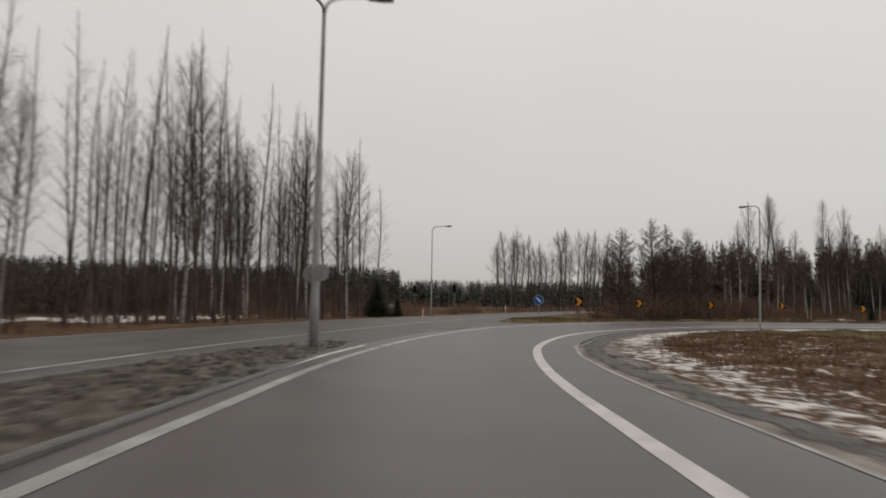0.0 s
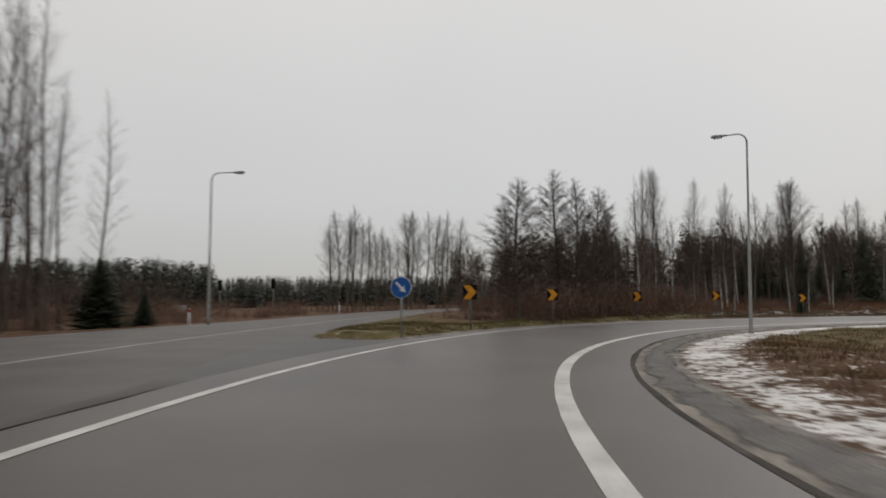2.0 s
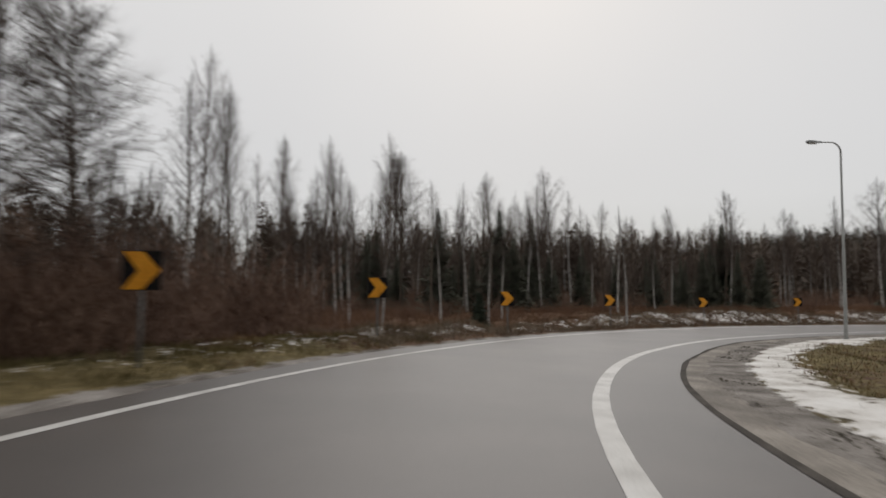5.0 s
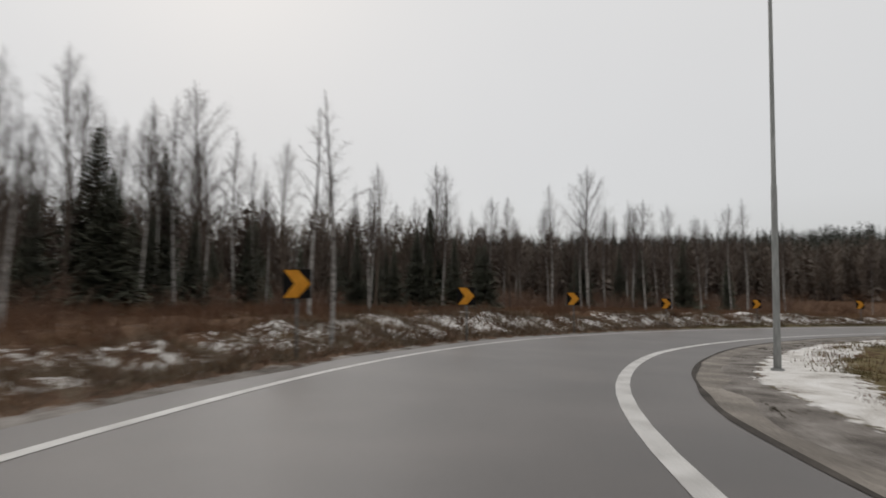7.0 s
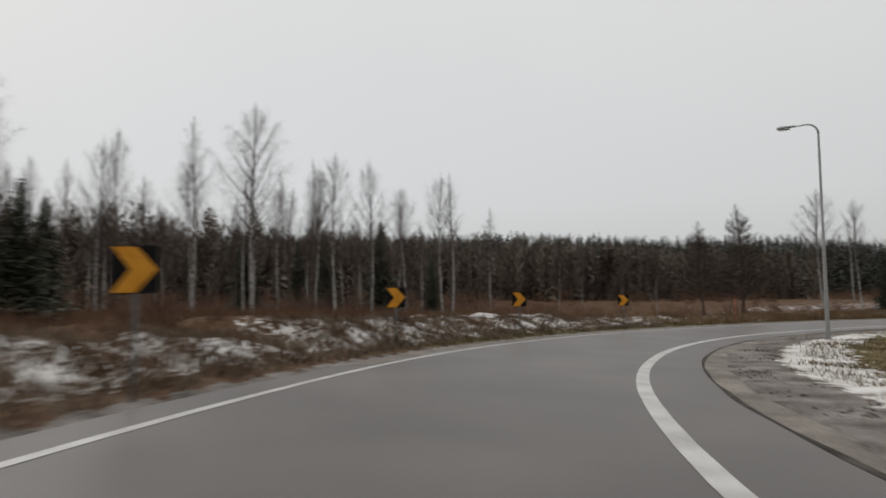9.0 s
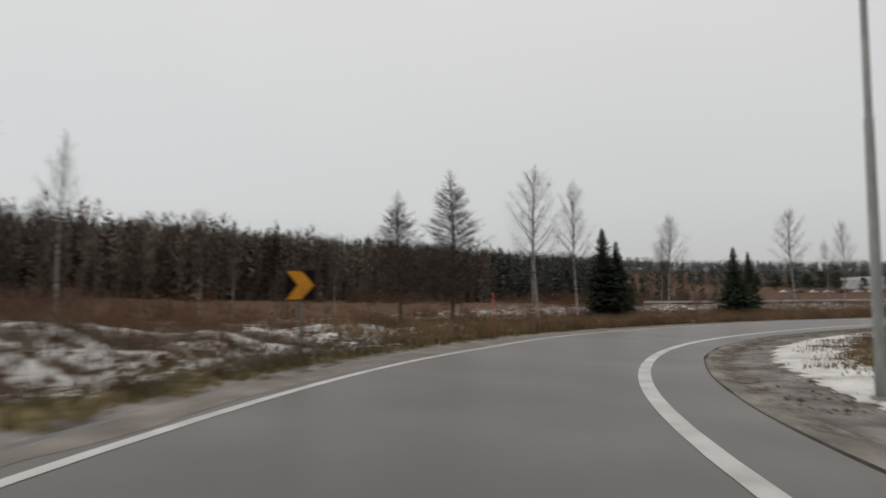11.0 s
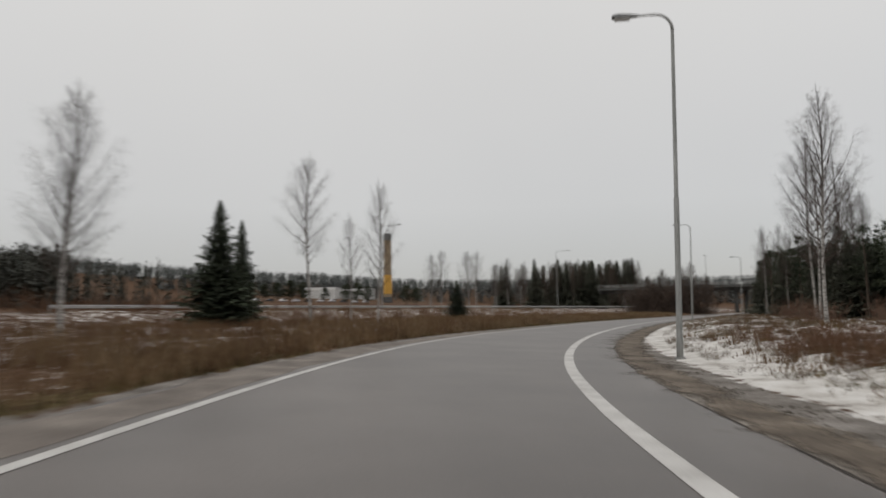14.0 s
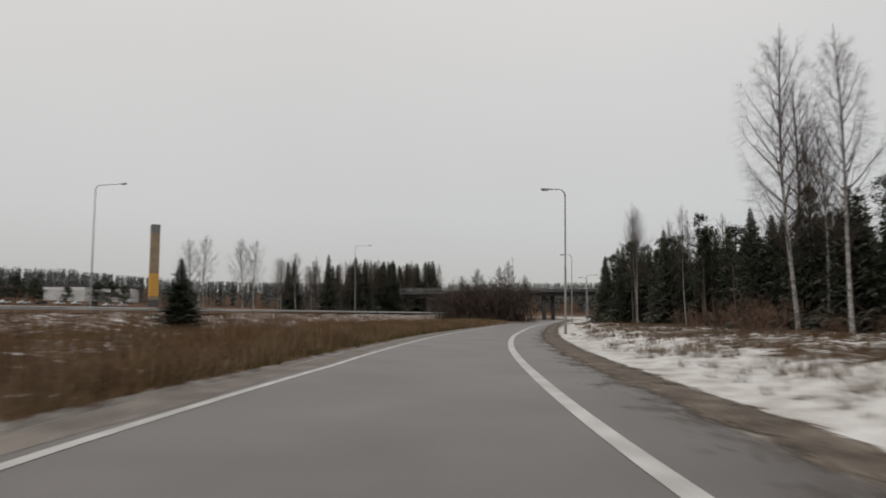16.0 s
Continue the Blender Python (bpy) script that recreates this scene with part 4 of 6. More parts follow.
def keep_right_sign(at, yaw):
    """A round blue sign with a white arrow down to the right."""
    x, y, z = at
    g = height(x, y)
    ob = thing("keep_right_sign", Shape().line([(0, 0.04, -0.4), (0, 0.04, z - g + 0.28)], [0.032, 0.032], 8).mesh("post", True), M_STEEL, "round blue sign with a white diagonal arrow on a post", "road sign", at=pose(x, y, g, 0, 0, yaw))
    c, r = z - g, 0.36
    circle = lambda q: [(q * math.cos(a), c + q * math.sin(a)) for a in np.linspace(0, 2 * math.pi, 33)[:-1]]  # noqa: E731
    rim = part("rim", Shape().plate(circle(r), -0.004, 0.014).mesh("rim"), M_WHITE, ob, "white rim of the sign")
    disc = part("disc", Shape().plate(circle(r - 0.014), -0.008, -0.0045).mesh("disc"), M_BLUE, ob, "blue sign face")
    k = math.sqrt(0.5)
    turn = lambda u, v: (k * u + k * v, c - k * u + k * v)  # noqa: E731
    arrow = [(-0.24, -0.035), (0.04, -0.035), (0.04, -0.11), (0.24, 0.0), (0.04, 0.11), (0.04, 0.035), (-0.24, 0.035)]
    part("arrow", Shape().plate([turn(u, v) for u, v in arrow[:1] + arrow[1:2] + arrow[5:]], -0.012, -0.0085).plate([turn(*arrow[2]), turn(*arrow[3]), turn(*arrow[4])], -0.012, -0.0085).mesh("arrow"), M_WHITE, disc, "white arrow pointing down to the right")
    part("clamp", Shape().box((-0.05, 0.005, c - 0.02), (0.05, 0.08, c + 0.02), 0.005).mesh("clamp"), M_STEEL, ob)
    return ob


double_lamp((-3.45, 17.48, 0.06), 8)
keep_right_sign((6.88, 46.1, 1.9), sign_heading(50))
LAMP_FAR = [(-1.15, 67.0, 9.5, 180 - 18), (98.9, -207.8, 12.5, 327), (107.0, -86.9, 13.4, 327), (66.3, -150.9, 15.0, 327), (20, -215, 12.5, 327), (140, -25, 12, 327)]
for x, y, tall, yaw in LAMP_FAR:
    lamp_post((x, y, height(x, y)), yaw, tall, 1.3 if y > 0 else 2.9, 0.0)


def twin_mast(x, y, z, tall, reach, yaw, label):
    """A slim mast with a short cross-arm and a flat lamp at each end."""
    ob = thing("mast_lamp", Shape().line([(0, 0, -0.4), (0, 0, tall * 0.5), (0, 0, tall)], [0.12, 0.09, 0.06], 8).mesh("mast", True), M_STEEL, label, "street lamp", "mast lamps by the overpass", at=pose(x, y, z, 0, 0, yaw))
    part("arm", Shape().line([(-reach, 0, tall + 0.1), (0, 0, tall), (reach, 0, tall + 0.1)], [0.04, 0.05, 0.04], 6).mesh("arm"), M_STEEL, ob)
    for side in (-1, 1):
        part("luminaire", Shape().box((side * reach - 0.45, -0.16, tall + 0.06), (side * reach + 0.45, 0.16, tall + 0.2), 0.04).mesh("luminaire"), M_LUMINAIRE, ob, "grey flat street lamp head")
    return ob


twin_mast(15.4, -177.9, height(15.4, -177.9), 16.8, 2.2, 60, "tall mast with two lamp heads behind the overpass")
lamp_post((18.9, -134.3, height(18.9, -134.3)), 327, 9.8, 1.6, 0.0)


def signal_head(at, yaw):
    """A level-crossing light: two dark lenses one above the other on a short column."""
    x, y, z = at
    g = height(x, y)
    ob = thing("crossing_signal", Shape().line([(0, 0, -0.3), (0, 0, z - g)], [0.06, 0.05], 8).mesh("post", True), M_STEEL, "dark two-lens crossing signal on a steel post", "signal", "crossing signals", at=pose(x, y, g, 0, 0, yaw))
    c = z - g
    box = part("housing", Shape().box((-0.3, -0.1, c - 0.75), (0.3, 0.12, c + 0.75), 0.04).mesh("housing"), M_BLACK, ob, "black signal housing")
    for dz in (-0.36, 0.36):
        part("lens", Shape().tube((0, -0.16, c + dz), (0, -0.09, c + dz), 0.2, 0.22, 14, True).mesh("lens", True), M_BLACK, box, "dark unlit signal lens")
    return ob


signal_head((-5.5, 128.2, 4.8), -15)
signal_head((2.3, 123.6, 4.9), -15)
for x, y, hgt, top in ((-1.9, 64.2, 1.05, True), (10.2, 104.0, 1.3, True)):
    g = height(x, y)
    pl = thing("marker_post", Shape().line([(0, 0, -0.2), (0, 0, hgt)], [0.05, 0.045], 8).mesh("post", True), M_WHITE, "slim white roadside marker post with a red band", "marker post", "marker posts", at=pose(x, y, g))
    part("band", Shape().tube((0, 0, hgt * 0.78), (0, 0, hgt * 0.97), 0.053, 0.053, 10, True).mesh("band"), M_RED, pl, "red reflective band")
g = height(-9.0, 112.0)
box_sign = thing("small_roadside_board", Shape().box((-0.9, -0.03, 0.3), (0.9, 0.03, 1.3), 0.01).mesh("board"), M_WHITE, "small pale board on two posts beside the road", "board", at=pose(-9.0, 112.0, g, 0, 0, -15))
for dx in (-0.6, 0.6):
    part("leg", Shape().line([(dx, 0.05, -0.2), (dx, 0.05, 1.2)], [0.04, 0.04], 6).mesh("leg"), M_STEEL, box_sign)

(kx,), (ky,) = on_axis(STAKE[0], STAKE[1])
stake = thing("snow_stake", Shape().line([(0, 0, -0.3), (0, 0, 1.75)], [0.022, 0.020], 8).mesh("stake", True), M_STAKE, "slim orange-red snow stake in the dry grass", "snow stake", at=pose(kx, ky, height(kx, ky), 1.5, -1, 0))
part("cap", Shape().tube((0, 0, 1.74), (0, 0, 1.79), 0.024, 0.024, 8, True).mesh("cap"), M_BLACK, stake, "dark cap of the stake")

# ---- traffic island with a rough stone top ----
island = [(-6.3, -30), (-6.4, 0), (-6.2, 10), (-5.4, 17), (-4.4, 20.6), (-3.4, 21.6), (-2.7, 20.6), (-2.85, 16), (-3.05, 9), (-3.3, 0), (-3.6, -30)]


def inside(x, y, poly):
    hit = False
    for i in range(len(poly)):
        (xa, ya), (xb, yb) = poly[i - 1], poly[i]
        if (ya > y) != (yb > y) and x < (xb - xa) * (y - ya) / (yb - ya) + xa:
            hit = not hit
    return hit


base = Shape()
n = len(island)
base.v = [(x, y, -0.1) for x, y in island] + [(x, y, 0.06) for x, y in island]
base.f = [tuple(n + i for i in range(n))[::-1]] + [(i, (i + 1) % n, n + (i + 1) % n, n + i) for i in range(n)]
isl = thing("traffic_island", base.mesh("traffic_island"), M_EARTH, "low traffic island of grit and rough stones with a kerb", "traffic island", kind="structure")
for i in range(n):
    (xa, ya), (xb, yb) = island[i], island[(i + 1) % n]
    ln = math.hypot(xb - xa, yb - ya)
    if ln > 25 and min(ya, yb) < -25 and max(ya, yb) < 1:
        continue
    steps = max(1, round(ln / 1.0))
    for j in range(steps):
        u0, u1 = (j + 0.01) / steps, (j + 0.99) / steps
        x0, y0, x1, y1 = xa + (xb - xa) * u0, ya + (yb - ya) * u0, xa + (xb - xa) * u1, ya + (yb - ya) * u1
        yaw = math.degrees(math.atan2(y1 - y0, x1 - x0))
        hl = math.hypot(x1 - x0, y1 - y0) / 2
        k = part("kerb_stone", Shape().box((-hl, -0.07, -0.1), (hl, 0.07, 0.11), 0.02).mesh("kerb_stone"), M_KERB, isl)
        k.matrix_basis = pose((x0 + x1) / 2, (y0 + y1) / 2, 0, 0, 0, yaw)
rng = random.Random(4)
stones = []
for k in range(6):
    sh = Shape()
    m_ = 7
    r = [0.12 + rng.random() * 0.06 for _ in range(m_)]
    lo = [(r[i] * math.cos(6.283 * i / m_), r[i] * math.sin(6.283 * i / m_), -0.03) for i in range(m_)]
    hi = [(q[0] * 0.72 + rng.uniform(-0.01, 0.01), q[1] * 0.72, 0.05 + rng.uniform(-0.015, 0.02)) for q in lo]
    sh.v = lo + hi
    sh.f = [(i, (i + 1) % m_, m_ + (i + 1) % m_, m_ + i) for i in range(m_)] + [tuple(m_ + i for i in range(m_))]
    me = sh.mesh("stone")
    me.materials.append(M_STONE)
    stones.append(me)
count, tries = 0, 0
while count < 300 and tries < 5000:
    tries += 1
    x, y = rng.uniform(-6.2, -2.8), 4 + 17.5 * rng.random() ** 0.8
    if inside(x - 0.2, y, island) and inside(x + 0.2, y + 0.2, island):
        st = new("stone", stones[count % 6])
        st.parent = isl
        st.matrix_basis = Matrix.LocRotScale((x, y, 0.065), Euler((rng.uniform(-0.2, 0.2), rng.uniform(-0.2, 0.2), rng.uniform(0, 6.28))), (rng.uniform(0.7, 1.3), rng.uniform(0.7, 1.5), rng.uniform(0.7, 1.3)))
        count += 1
thing("island_line", ribbon("island_line", -30, 18.5, lambda q: np.interp(q, *LEFT_LINE) + 0.62, lambda q: np.interp(q, *LEFT_LINE) + 0.47, 0.006), M_PAINT, "white painted line beside the kerb", "road marking", kind="structure")

# ---- trees ----


def bare_tree(seed, tall, girth, bare, spread, limbs, rise, subs=5, twigs=6, droop=0.2, taper=0.8, thin=0.011, hang=None, stout=1.0):
    """Trunk and crown meshes of a leafless tree. bare: how far up the trunk is clear; spread: the crown's half width over the height;
    rise: the slope of the limbs in degrees, low and high on the trunk; droop: how far limbs bend down (up, if negative);
    hang: how far the finest twigs bend down; stout: thickness of the limbs."""
    q = random.Random(seed)
    trunk, crown = Shape(), Shape()
    n = 9
    bx, by = q.uniform(-0.03, 0.03), q.uniform(-0.03, 0.03)
    pts = []
    for i in range(n + 1):
        u = i / n
        pts.append((tall * (bx * u * u + 0.012 * math.sin(5 * u + seed)), tall * (by * u * u + 0.012 * math.cos(4 * u + seed)), tall * u - (0.25 if i == 0 else 0)))
    rad = [girth * (1.25 if i == 0 else (1 - i / n) ** taper) + 0.008 for i in range(n + 1)]
    trunk.line(pts, rad, 8, False)

    def at(u):
        f = min(u * n, n - 1e-6)
        i = int(f)
        return tuple(pts[i][k] + (pts[i + 1][k] - pts[i][k]) * (f - i) for k in range(3)), rad[i] + (rad[i + 1] - rad[i]) * (f - i)

    def grow(a, azim, elev, length, r, seg, sag, side=3):
        out, p, e, z = [a], a, elev, azim
        for i in range(seg):
            st = length / seg
            e += sag / seg + q.uniform(-0.12, 0.12)
            z += q.uniform(-0.16, 0.16)
            b = (p[0] + st * math.cos(e) * math.cos(z), p[1] + st * math.cos(e) * math.sin(z), p[2] + st * math.sin(e))
            r0, r1 = r * (1 - i / seg) + thin * 0.3, r * (1 - (i + 1) / seg) + thin * 0.2
            if side:
                crown.tube(p, b, r0, r1 if i < seg - 1 else 0, side)
            out.append(b)
            p = b
        return out, z, e

    for i in range(limbs):
        u = bare + (0.97 - bare) * ((i + q.random()) / limbs)
        w = (u - bare) / (1 - bare)
        shape = min(1.0, 0.55 + 1.5 * w) * (1 - w) ** 0.85 * 1.25 + 0.02 if rise[0] > 20 else (1 - w) ** 0.95 + 0.025
        length = spread * tall * shape * q.uniform(0.7, 1.2) / max(0.36, math.cos(radians(rise[0] + (rise[1] - rise[0]) * w - 14)))
        a, r = at(u)
        azim = i * 2.399 + q.uniform(-0.4, 0.4)
        el = radians(rise[0] + (rise[1] - rise[0]) * w + q.uniform(-9, 9))
        length = max(min(length, (tall - a[2]) * (0.86 if droop > -0.1 else 0.58) / max(0.3, math.sin(el))), 0.2)
        path_, _, _ = grow(a, azim, el, length, min(r * 0.4 * stout, (0.004 + length * 0.006) * stout), 4, -droop if length > 1 else 0.0, 3)
        for j in range(subs if length > 0.07 * tall else 3):
            f = min(1.0, 0.18 + 0.80 * (j + q.random()) / (subs if length > 0.07 * tall else 3))
            g = f * 4
            k = min(int(g), 3)
            s0 = tuple(path_[k][m] + (path_[k + 1][m] - path_[k][m]) * (g - k) for m in range(3))
            sl = length * q.uniform(0.28, 0.5) * (1.15 - 0.6 * f)
            sz = azim + q.choice((-1, 1)) * q.uniform(0.4, 1.1)
            sub, _, se = grow(s0, sz, el * 0.8 + q.uniform(-0.25, 0.3), sl, 0, 2, -droop * 1.3, 0)
            crown.spike(s0, sub[2], 0.003 + sl * 0.004 + thin * 0.2, q.random() * 3.14)
            for t in range(max(3, int(twigs * min(1.0, (length / (0.10 * tall)) ** 1.3)))):
                h = q.random() * 2
                k2 = min(int(h), 1)
                t0 = tuple(sub[k2][m] + (sub[k2 + 1][m] - sub[k2][m]) * (h - k2) for m in range(3))
                tl = min(1.1, 0.06 + length * 0.09 + sl * q.uniform(0.25, 0.6))
                ta, te = sz + q.uniform(-1.3, 1.3), el * 0.7 + q.uniform(-0.6, 0.6) - (max(droop, 0) * 1.5 if hang is None else hang)
                t1 = (t0[0] + tl * math.cos(te) * math.cos(ta), t0[1] + tl * math.cos(te) * math.sin(ta), t0[2] + tl * math.sin(te))
                crown.spike(t0, t1, thin * 0.50, q.random() * 3.14)
    return trunk, crown


def spruce_tree(seed, tall, wide, shag=1.0, gap=1.0, reps=3):
    """Trunk and a crown of drooping, fringed boughs."""
    q = random.Random(seed)
    trunk, crown = Shape(), Shape()
    trunk.line([(0, 0, -0.2), (0, 0, tall * 0.5), (0, 0, tall)], [0.018 * tall + 0.03, 0.01 * tall + 0.02, 0.01], 7, False)
    z = 0.25
    v, f = crown.v, crown.f
    while z < tall * 0.985:
        w = z / tall
        rad = wide * (1 - w) ** 0.95 * q.uniform(0.74, 1.15) + 0.03
        m = max(5, int(11 - 5 * w))
        turn = q.random() * 6.28
        for i in range(m):
            a = turn + 6.283 * i / m + q.uniform(-0.25, 0.25)
            ln = rad * q.uniform(0.72, 1.15)
            ca, sa = math.cos(a), math.sin(a)
            dip = -0.28 * (1 - w) + 0.35 * w
            pts = []
            for k in range(5):
                u = k / 4
                zz = z + ln * (dip * u + 0.22 * u * u) + q.uniform(-0.02, 0.02)
                pts.append((ln * u * ca, ln * u * sa, zz))
            wd = 0.07 + 0.21 * ln
            for k in range(4):
                p0, p1 = pts[k], pts[k + 1]
                for side in (-1, 1):
                    for rep in range(reps):
                        g = q.random()
                        c = tuple(p0[j] + (p1[j] - p0[j]) * g for j in range(3))
                        tw = (0.10 + 0.40 * ln if ln < 1.2 else 0.58 + 0.2 * (ln - 1.2)) * (1.1 - 0.17 * k) * q.uniform(0.55, 1.1) * shag
                        b = a + side * q.uniform(0.5, 1.15)
                        tip = (c[0] + tw * math.cos(b), c[1] + tw * math.sin(b), c[2] - tw * q.uniform(0.05, 0.5))
                        hw = wd * 0.32
                        k0 = len(v)
                        v.extend([(c[0] - ca * hw, c[1] - sa * hw, c[2] + 0.02), (c[0] + ca * hw, c[1] + sa * hw, c[2] - 0.02), tip])
                        f.append((k0, k0 + 1, k0 + 2))
                k0 = len(v)
                hw = wd * 0.3 * (1 - k / 4.5)
                v.extend([(p0[0] - sa * hw, p0[1] + ca * hw, p0[2]), (p0[0] + sa * hw, p0[1] - ca * hw, p0[2]), p1])
                f.append((k0, k0 + 1, k0 + 2))
        z += gap * (0.10 + 0.012 * tall + q.uniform(0, 0.05))
    return trunk, crown


def pine_tree(seed, tall, wide, low=0.30, boughs=40):
    """A bare reddish trunk with tufted boughs in the upper half."""
    q = random.Random(seed)
    trunk, crown = Shape(), Shape()
    trunk.line([(0, 0, -0.2), (0.05, 0, tall * 0.5), (0, 0.05, tall * 0.97)], [0.017 * tall, 0.011 * tall, 0.02], 7, False)
    for i in range(boughs):
        w = q.random() ** 0.8
        z = tall * (low + (0.99 - low) * w)
        ln = wide * (1 - w) ** 0.5 * q.uniform(0.45, 1.1) + 0.2
        a = q.random() * 6.283
        tip = (ln * math.cos(a), ln * math.sin(a), z + ln * q.uniform(0.05, 0.45))
        crown.tube((0, 0, z), tip, 0.03, 0.01, 3)
        for j in range(26):
            u = q.uniform(0.35, 1.1)
            c = (tip[0] * u + q.gauss(0, 0.22), tip[1] * u + q.gauss(0, 0.22), z + (tip[2] - z) * u + q.gauss(0, 0.16))
            b, e, s_ = q.random() * 6.283, q.uniform(-0.3, 1.2), q.uniform(0.22, 0.5)
            d_ = (math.cos(e) * math.cos(b) * s_, math.cos(e) * math.sin(b) * s_, math.sin(e) * s_)
            k0 = len(crown.v)
            crown.v.extend([(c[0] - d_[1] * 0.28, c[1] + d_[0] * 0.28, c[2]), (c[0] + d_[1] * 0.28, c[1] - d_[0] * 0.28, c[2] - 0.03), (c[0] + d_[0], c[1] + d_[1], c[2] + d_[2])])
            crown.f.append((k0, k0 + 1, k0 + 2))
    return trunk, crown


def shrub(seed, tall, wide, stems=16, twigs=14, thin=0.010):
    """A bush of bare stems from one root."""
    q = random.Random(seed)
    sh = Shape()
    for i in range(stems):
        a, lean = q.random() * 6.283, q.uniform(0.05, 0.9)
        ht = tall * q.uniform(0.55, 1.05)
        b0 = (q.gauss(0, wide * 0.22), q.gauss(0, wide * 0.22), -0.1)
        m_ = (b0[0] + wide * 0.35 * lean * math.cos(a), b0[1] + wide * 0.35 * lean * math.sin(a), ht * 0.5)
        t_ = (b0[0] + wide * 0.75 * lean * math.cos(a), b0[1] + wide * 0.75 * lean * math.sin(a), ht)
        sh.spike(b0, m_, thin * 2.4, a)
        sh.spike(m_, t_, thin * 1.4, a + 1)
        for j in range(twigs):
            u = q.random()
            c = tuple(b0[k] + (m_[k] - b0[k]) * u * 2 if u < 0.5 else m_[k] + (t_[k] - m_[k]) * (u * 2 - 1) for k in range(3))
            c = (c[0], c[1], max(c[2], 0.05))
            b, ln = q.random() * 6.283, q.uniform(0.2, 0.45) * tall * 0.6
            sh.spike(c, (c[0] + ln * 0.6 * math.cos(b), c[1] + ln * 0.6 * math.sin(b), c[2] + ln * q.uniform(0.2, 1.0)), thin * 1.1, q.random() * 3.14)
    return sh


class Kind:
    """One kind of tree, built once and then set out as copies."""

    def __init__(self, name, trunk, crown, bark, leaf, tall, label, group, trunk_label="", crown_label=""):
        self.args, self.tall, self.first = (name, trunk, crown, bark, leaf, label, group, trunk_label, crown_label), tall, None

    def plant(self, x, y, top=None, turn=None, wide=None, z=None):
        """top: height above the ground; wide: stretch across."""
        name, trunk, crown, bark, leaf, label, group, tl, cl = self.args
        k = (top or self.tall) / self.tall
        kw = k if wide is None else k * wide
        turn = (x * 7.3 + y * 3.1) % 6.283 if turn is None else turn
        g = height(x, y) if z is None else z
        m = Matrix.LocRotScale((x, y, g - 0.03), Euler((0, 0, turn)), (kw, kw, k))
        if self.first is None:
            ob = new(name, None)
            ob.empty_display_size = 0.3
            part("trunk", trunk.mesh("trunk", True), bark, ob, tl)
            part("crown", crown.mesh("crown"), leaf, ob, cl)
            tagged(ob, label, "tree", group)
            self.first = ob
            ob.matrix_basis = m
            return ob
        ob = copy_thing(self.first, Matrix.Identity(4))
        ob.matrix_basis = m
        return ob


def birches(name_group, seeds, subs, twigs, thin, mul=1.0):
    return [Kind("birch", *bare_tree(s, 14, 0.10, b, w * mul, n, (36, 66), subs, twigs, -0.35, thin=thin, hang=0.6, stout=1.5), M_BIRCH, M_BIRCH_TWIG, 14, "slender bare birch with white bark and fine twigs", name_group, "white birch trunk", "fine bare birch twigs") for s, b, w, n in seeds]


def broadleaves(name_group, seeds, subs, twigs, thin, mul=1.0):
    return [Kind("bare_tree", *bare_tree(s, 16, 0.095, b, w * mul, n, (46, 76), subs, twigs, -0.25, thin=thin, hang=0.3, stout=1.25), M_BARK, M_TWIG, 16, "tall bare grey-brown broadleaf tree", name_group, "", "bare twigs") for s, b, w, n in seeds]


BIRCH = birches("birches", ((11, 0.22, 0.235, 46), (12, 0.28, 0.205, 42), (13, 0.20, 0.245, 48), (14, 0.32, 0.205, 40)), 9, 17, 0.0055)
BIRCH_WOOD = birches("birches of the wood", ((15, 0.34, 0.085, 50), (16, 0.42, 0.075, 46), (17, 0.28, 0.09, 54)), 6, 12, 0.0065, 1.75)
TALL = broadleaves("bare trees", ((21, 0.26, 0.085, 62), (22, 0.20, 0.10, 64), (23, 0.34, 0.080, 56), (24, 0.28, 0.095, 60)), 7, 13, 0.0075, 1.8)
GROVE = [Kind("bare_tree", *bare_tree(sd, 16, 0.075, b, w, n, (46, 76), 7, 9, 0.1, thin=0.0055), M_BARK, M_BIRCH_TWIG, 16, "slender bare grey-brown tree of the grove", "trees of the grove", "", "fine bare twigs") for sd, b, w, n in ((61, 0.18, 0.10, 50), (62, 0.26, 0.09, 46), (63, 0.14, 0.105, 54), (64, 0.32, 0.085, 42), (65, 0.22, 0.095, 48))]
TALL_WOOD = broadleaves("bare trees of the wood", ((25, 0.32, 0.085, 44), (26, 0.40, 0.07, 40), (27, 0.26, 0.10, 46)), 6, 11, 0.009, 1.8)
ALDER = [Kind("alder", *bare_tree(s, 11, 0.14, b, w, n, (14, 42), 8, 14, -0.06, thin=0.011, taper=0.8), M_BARK, M_TWIG, 11, "bare conical alder with dense level twigs", "alders", "", "dense dark twigs") for s, b, w, n in ((31, 0.15, 0.29, 200), (32, 0.17, 0.28, 190))]
ALDER_GROVE = [Kind("alder", *bare_tree(s, 11, 0.14, b, w, n, (30, 58), 7, 13, 0.12, thin=0.014, taper=0.8), M_BARK, M_TWIG, 11, "bare alder with a broad crown of dense dark twigs", "alders of the grove", "", "dense dark twigs") for s, b, w, n in ((34, 0.14, 0.24, 120), (35, 0.18, 0.22, 110), (36, 0.12, 0.21, 115))]
SPRUCE = [Kind("spruce", *spruce_tree(s, 8, w, 1.1, 0.72, 4), M_BARK, M_SPRUCE, 8, "dark green spruce with drooping boughs", "spruces", "", "dark green needled boughs") for s, w in ((41, 2.1), (42, 1.9), (43, 2.35))]
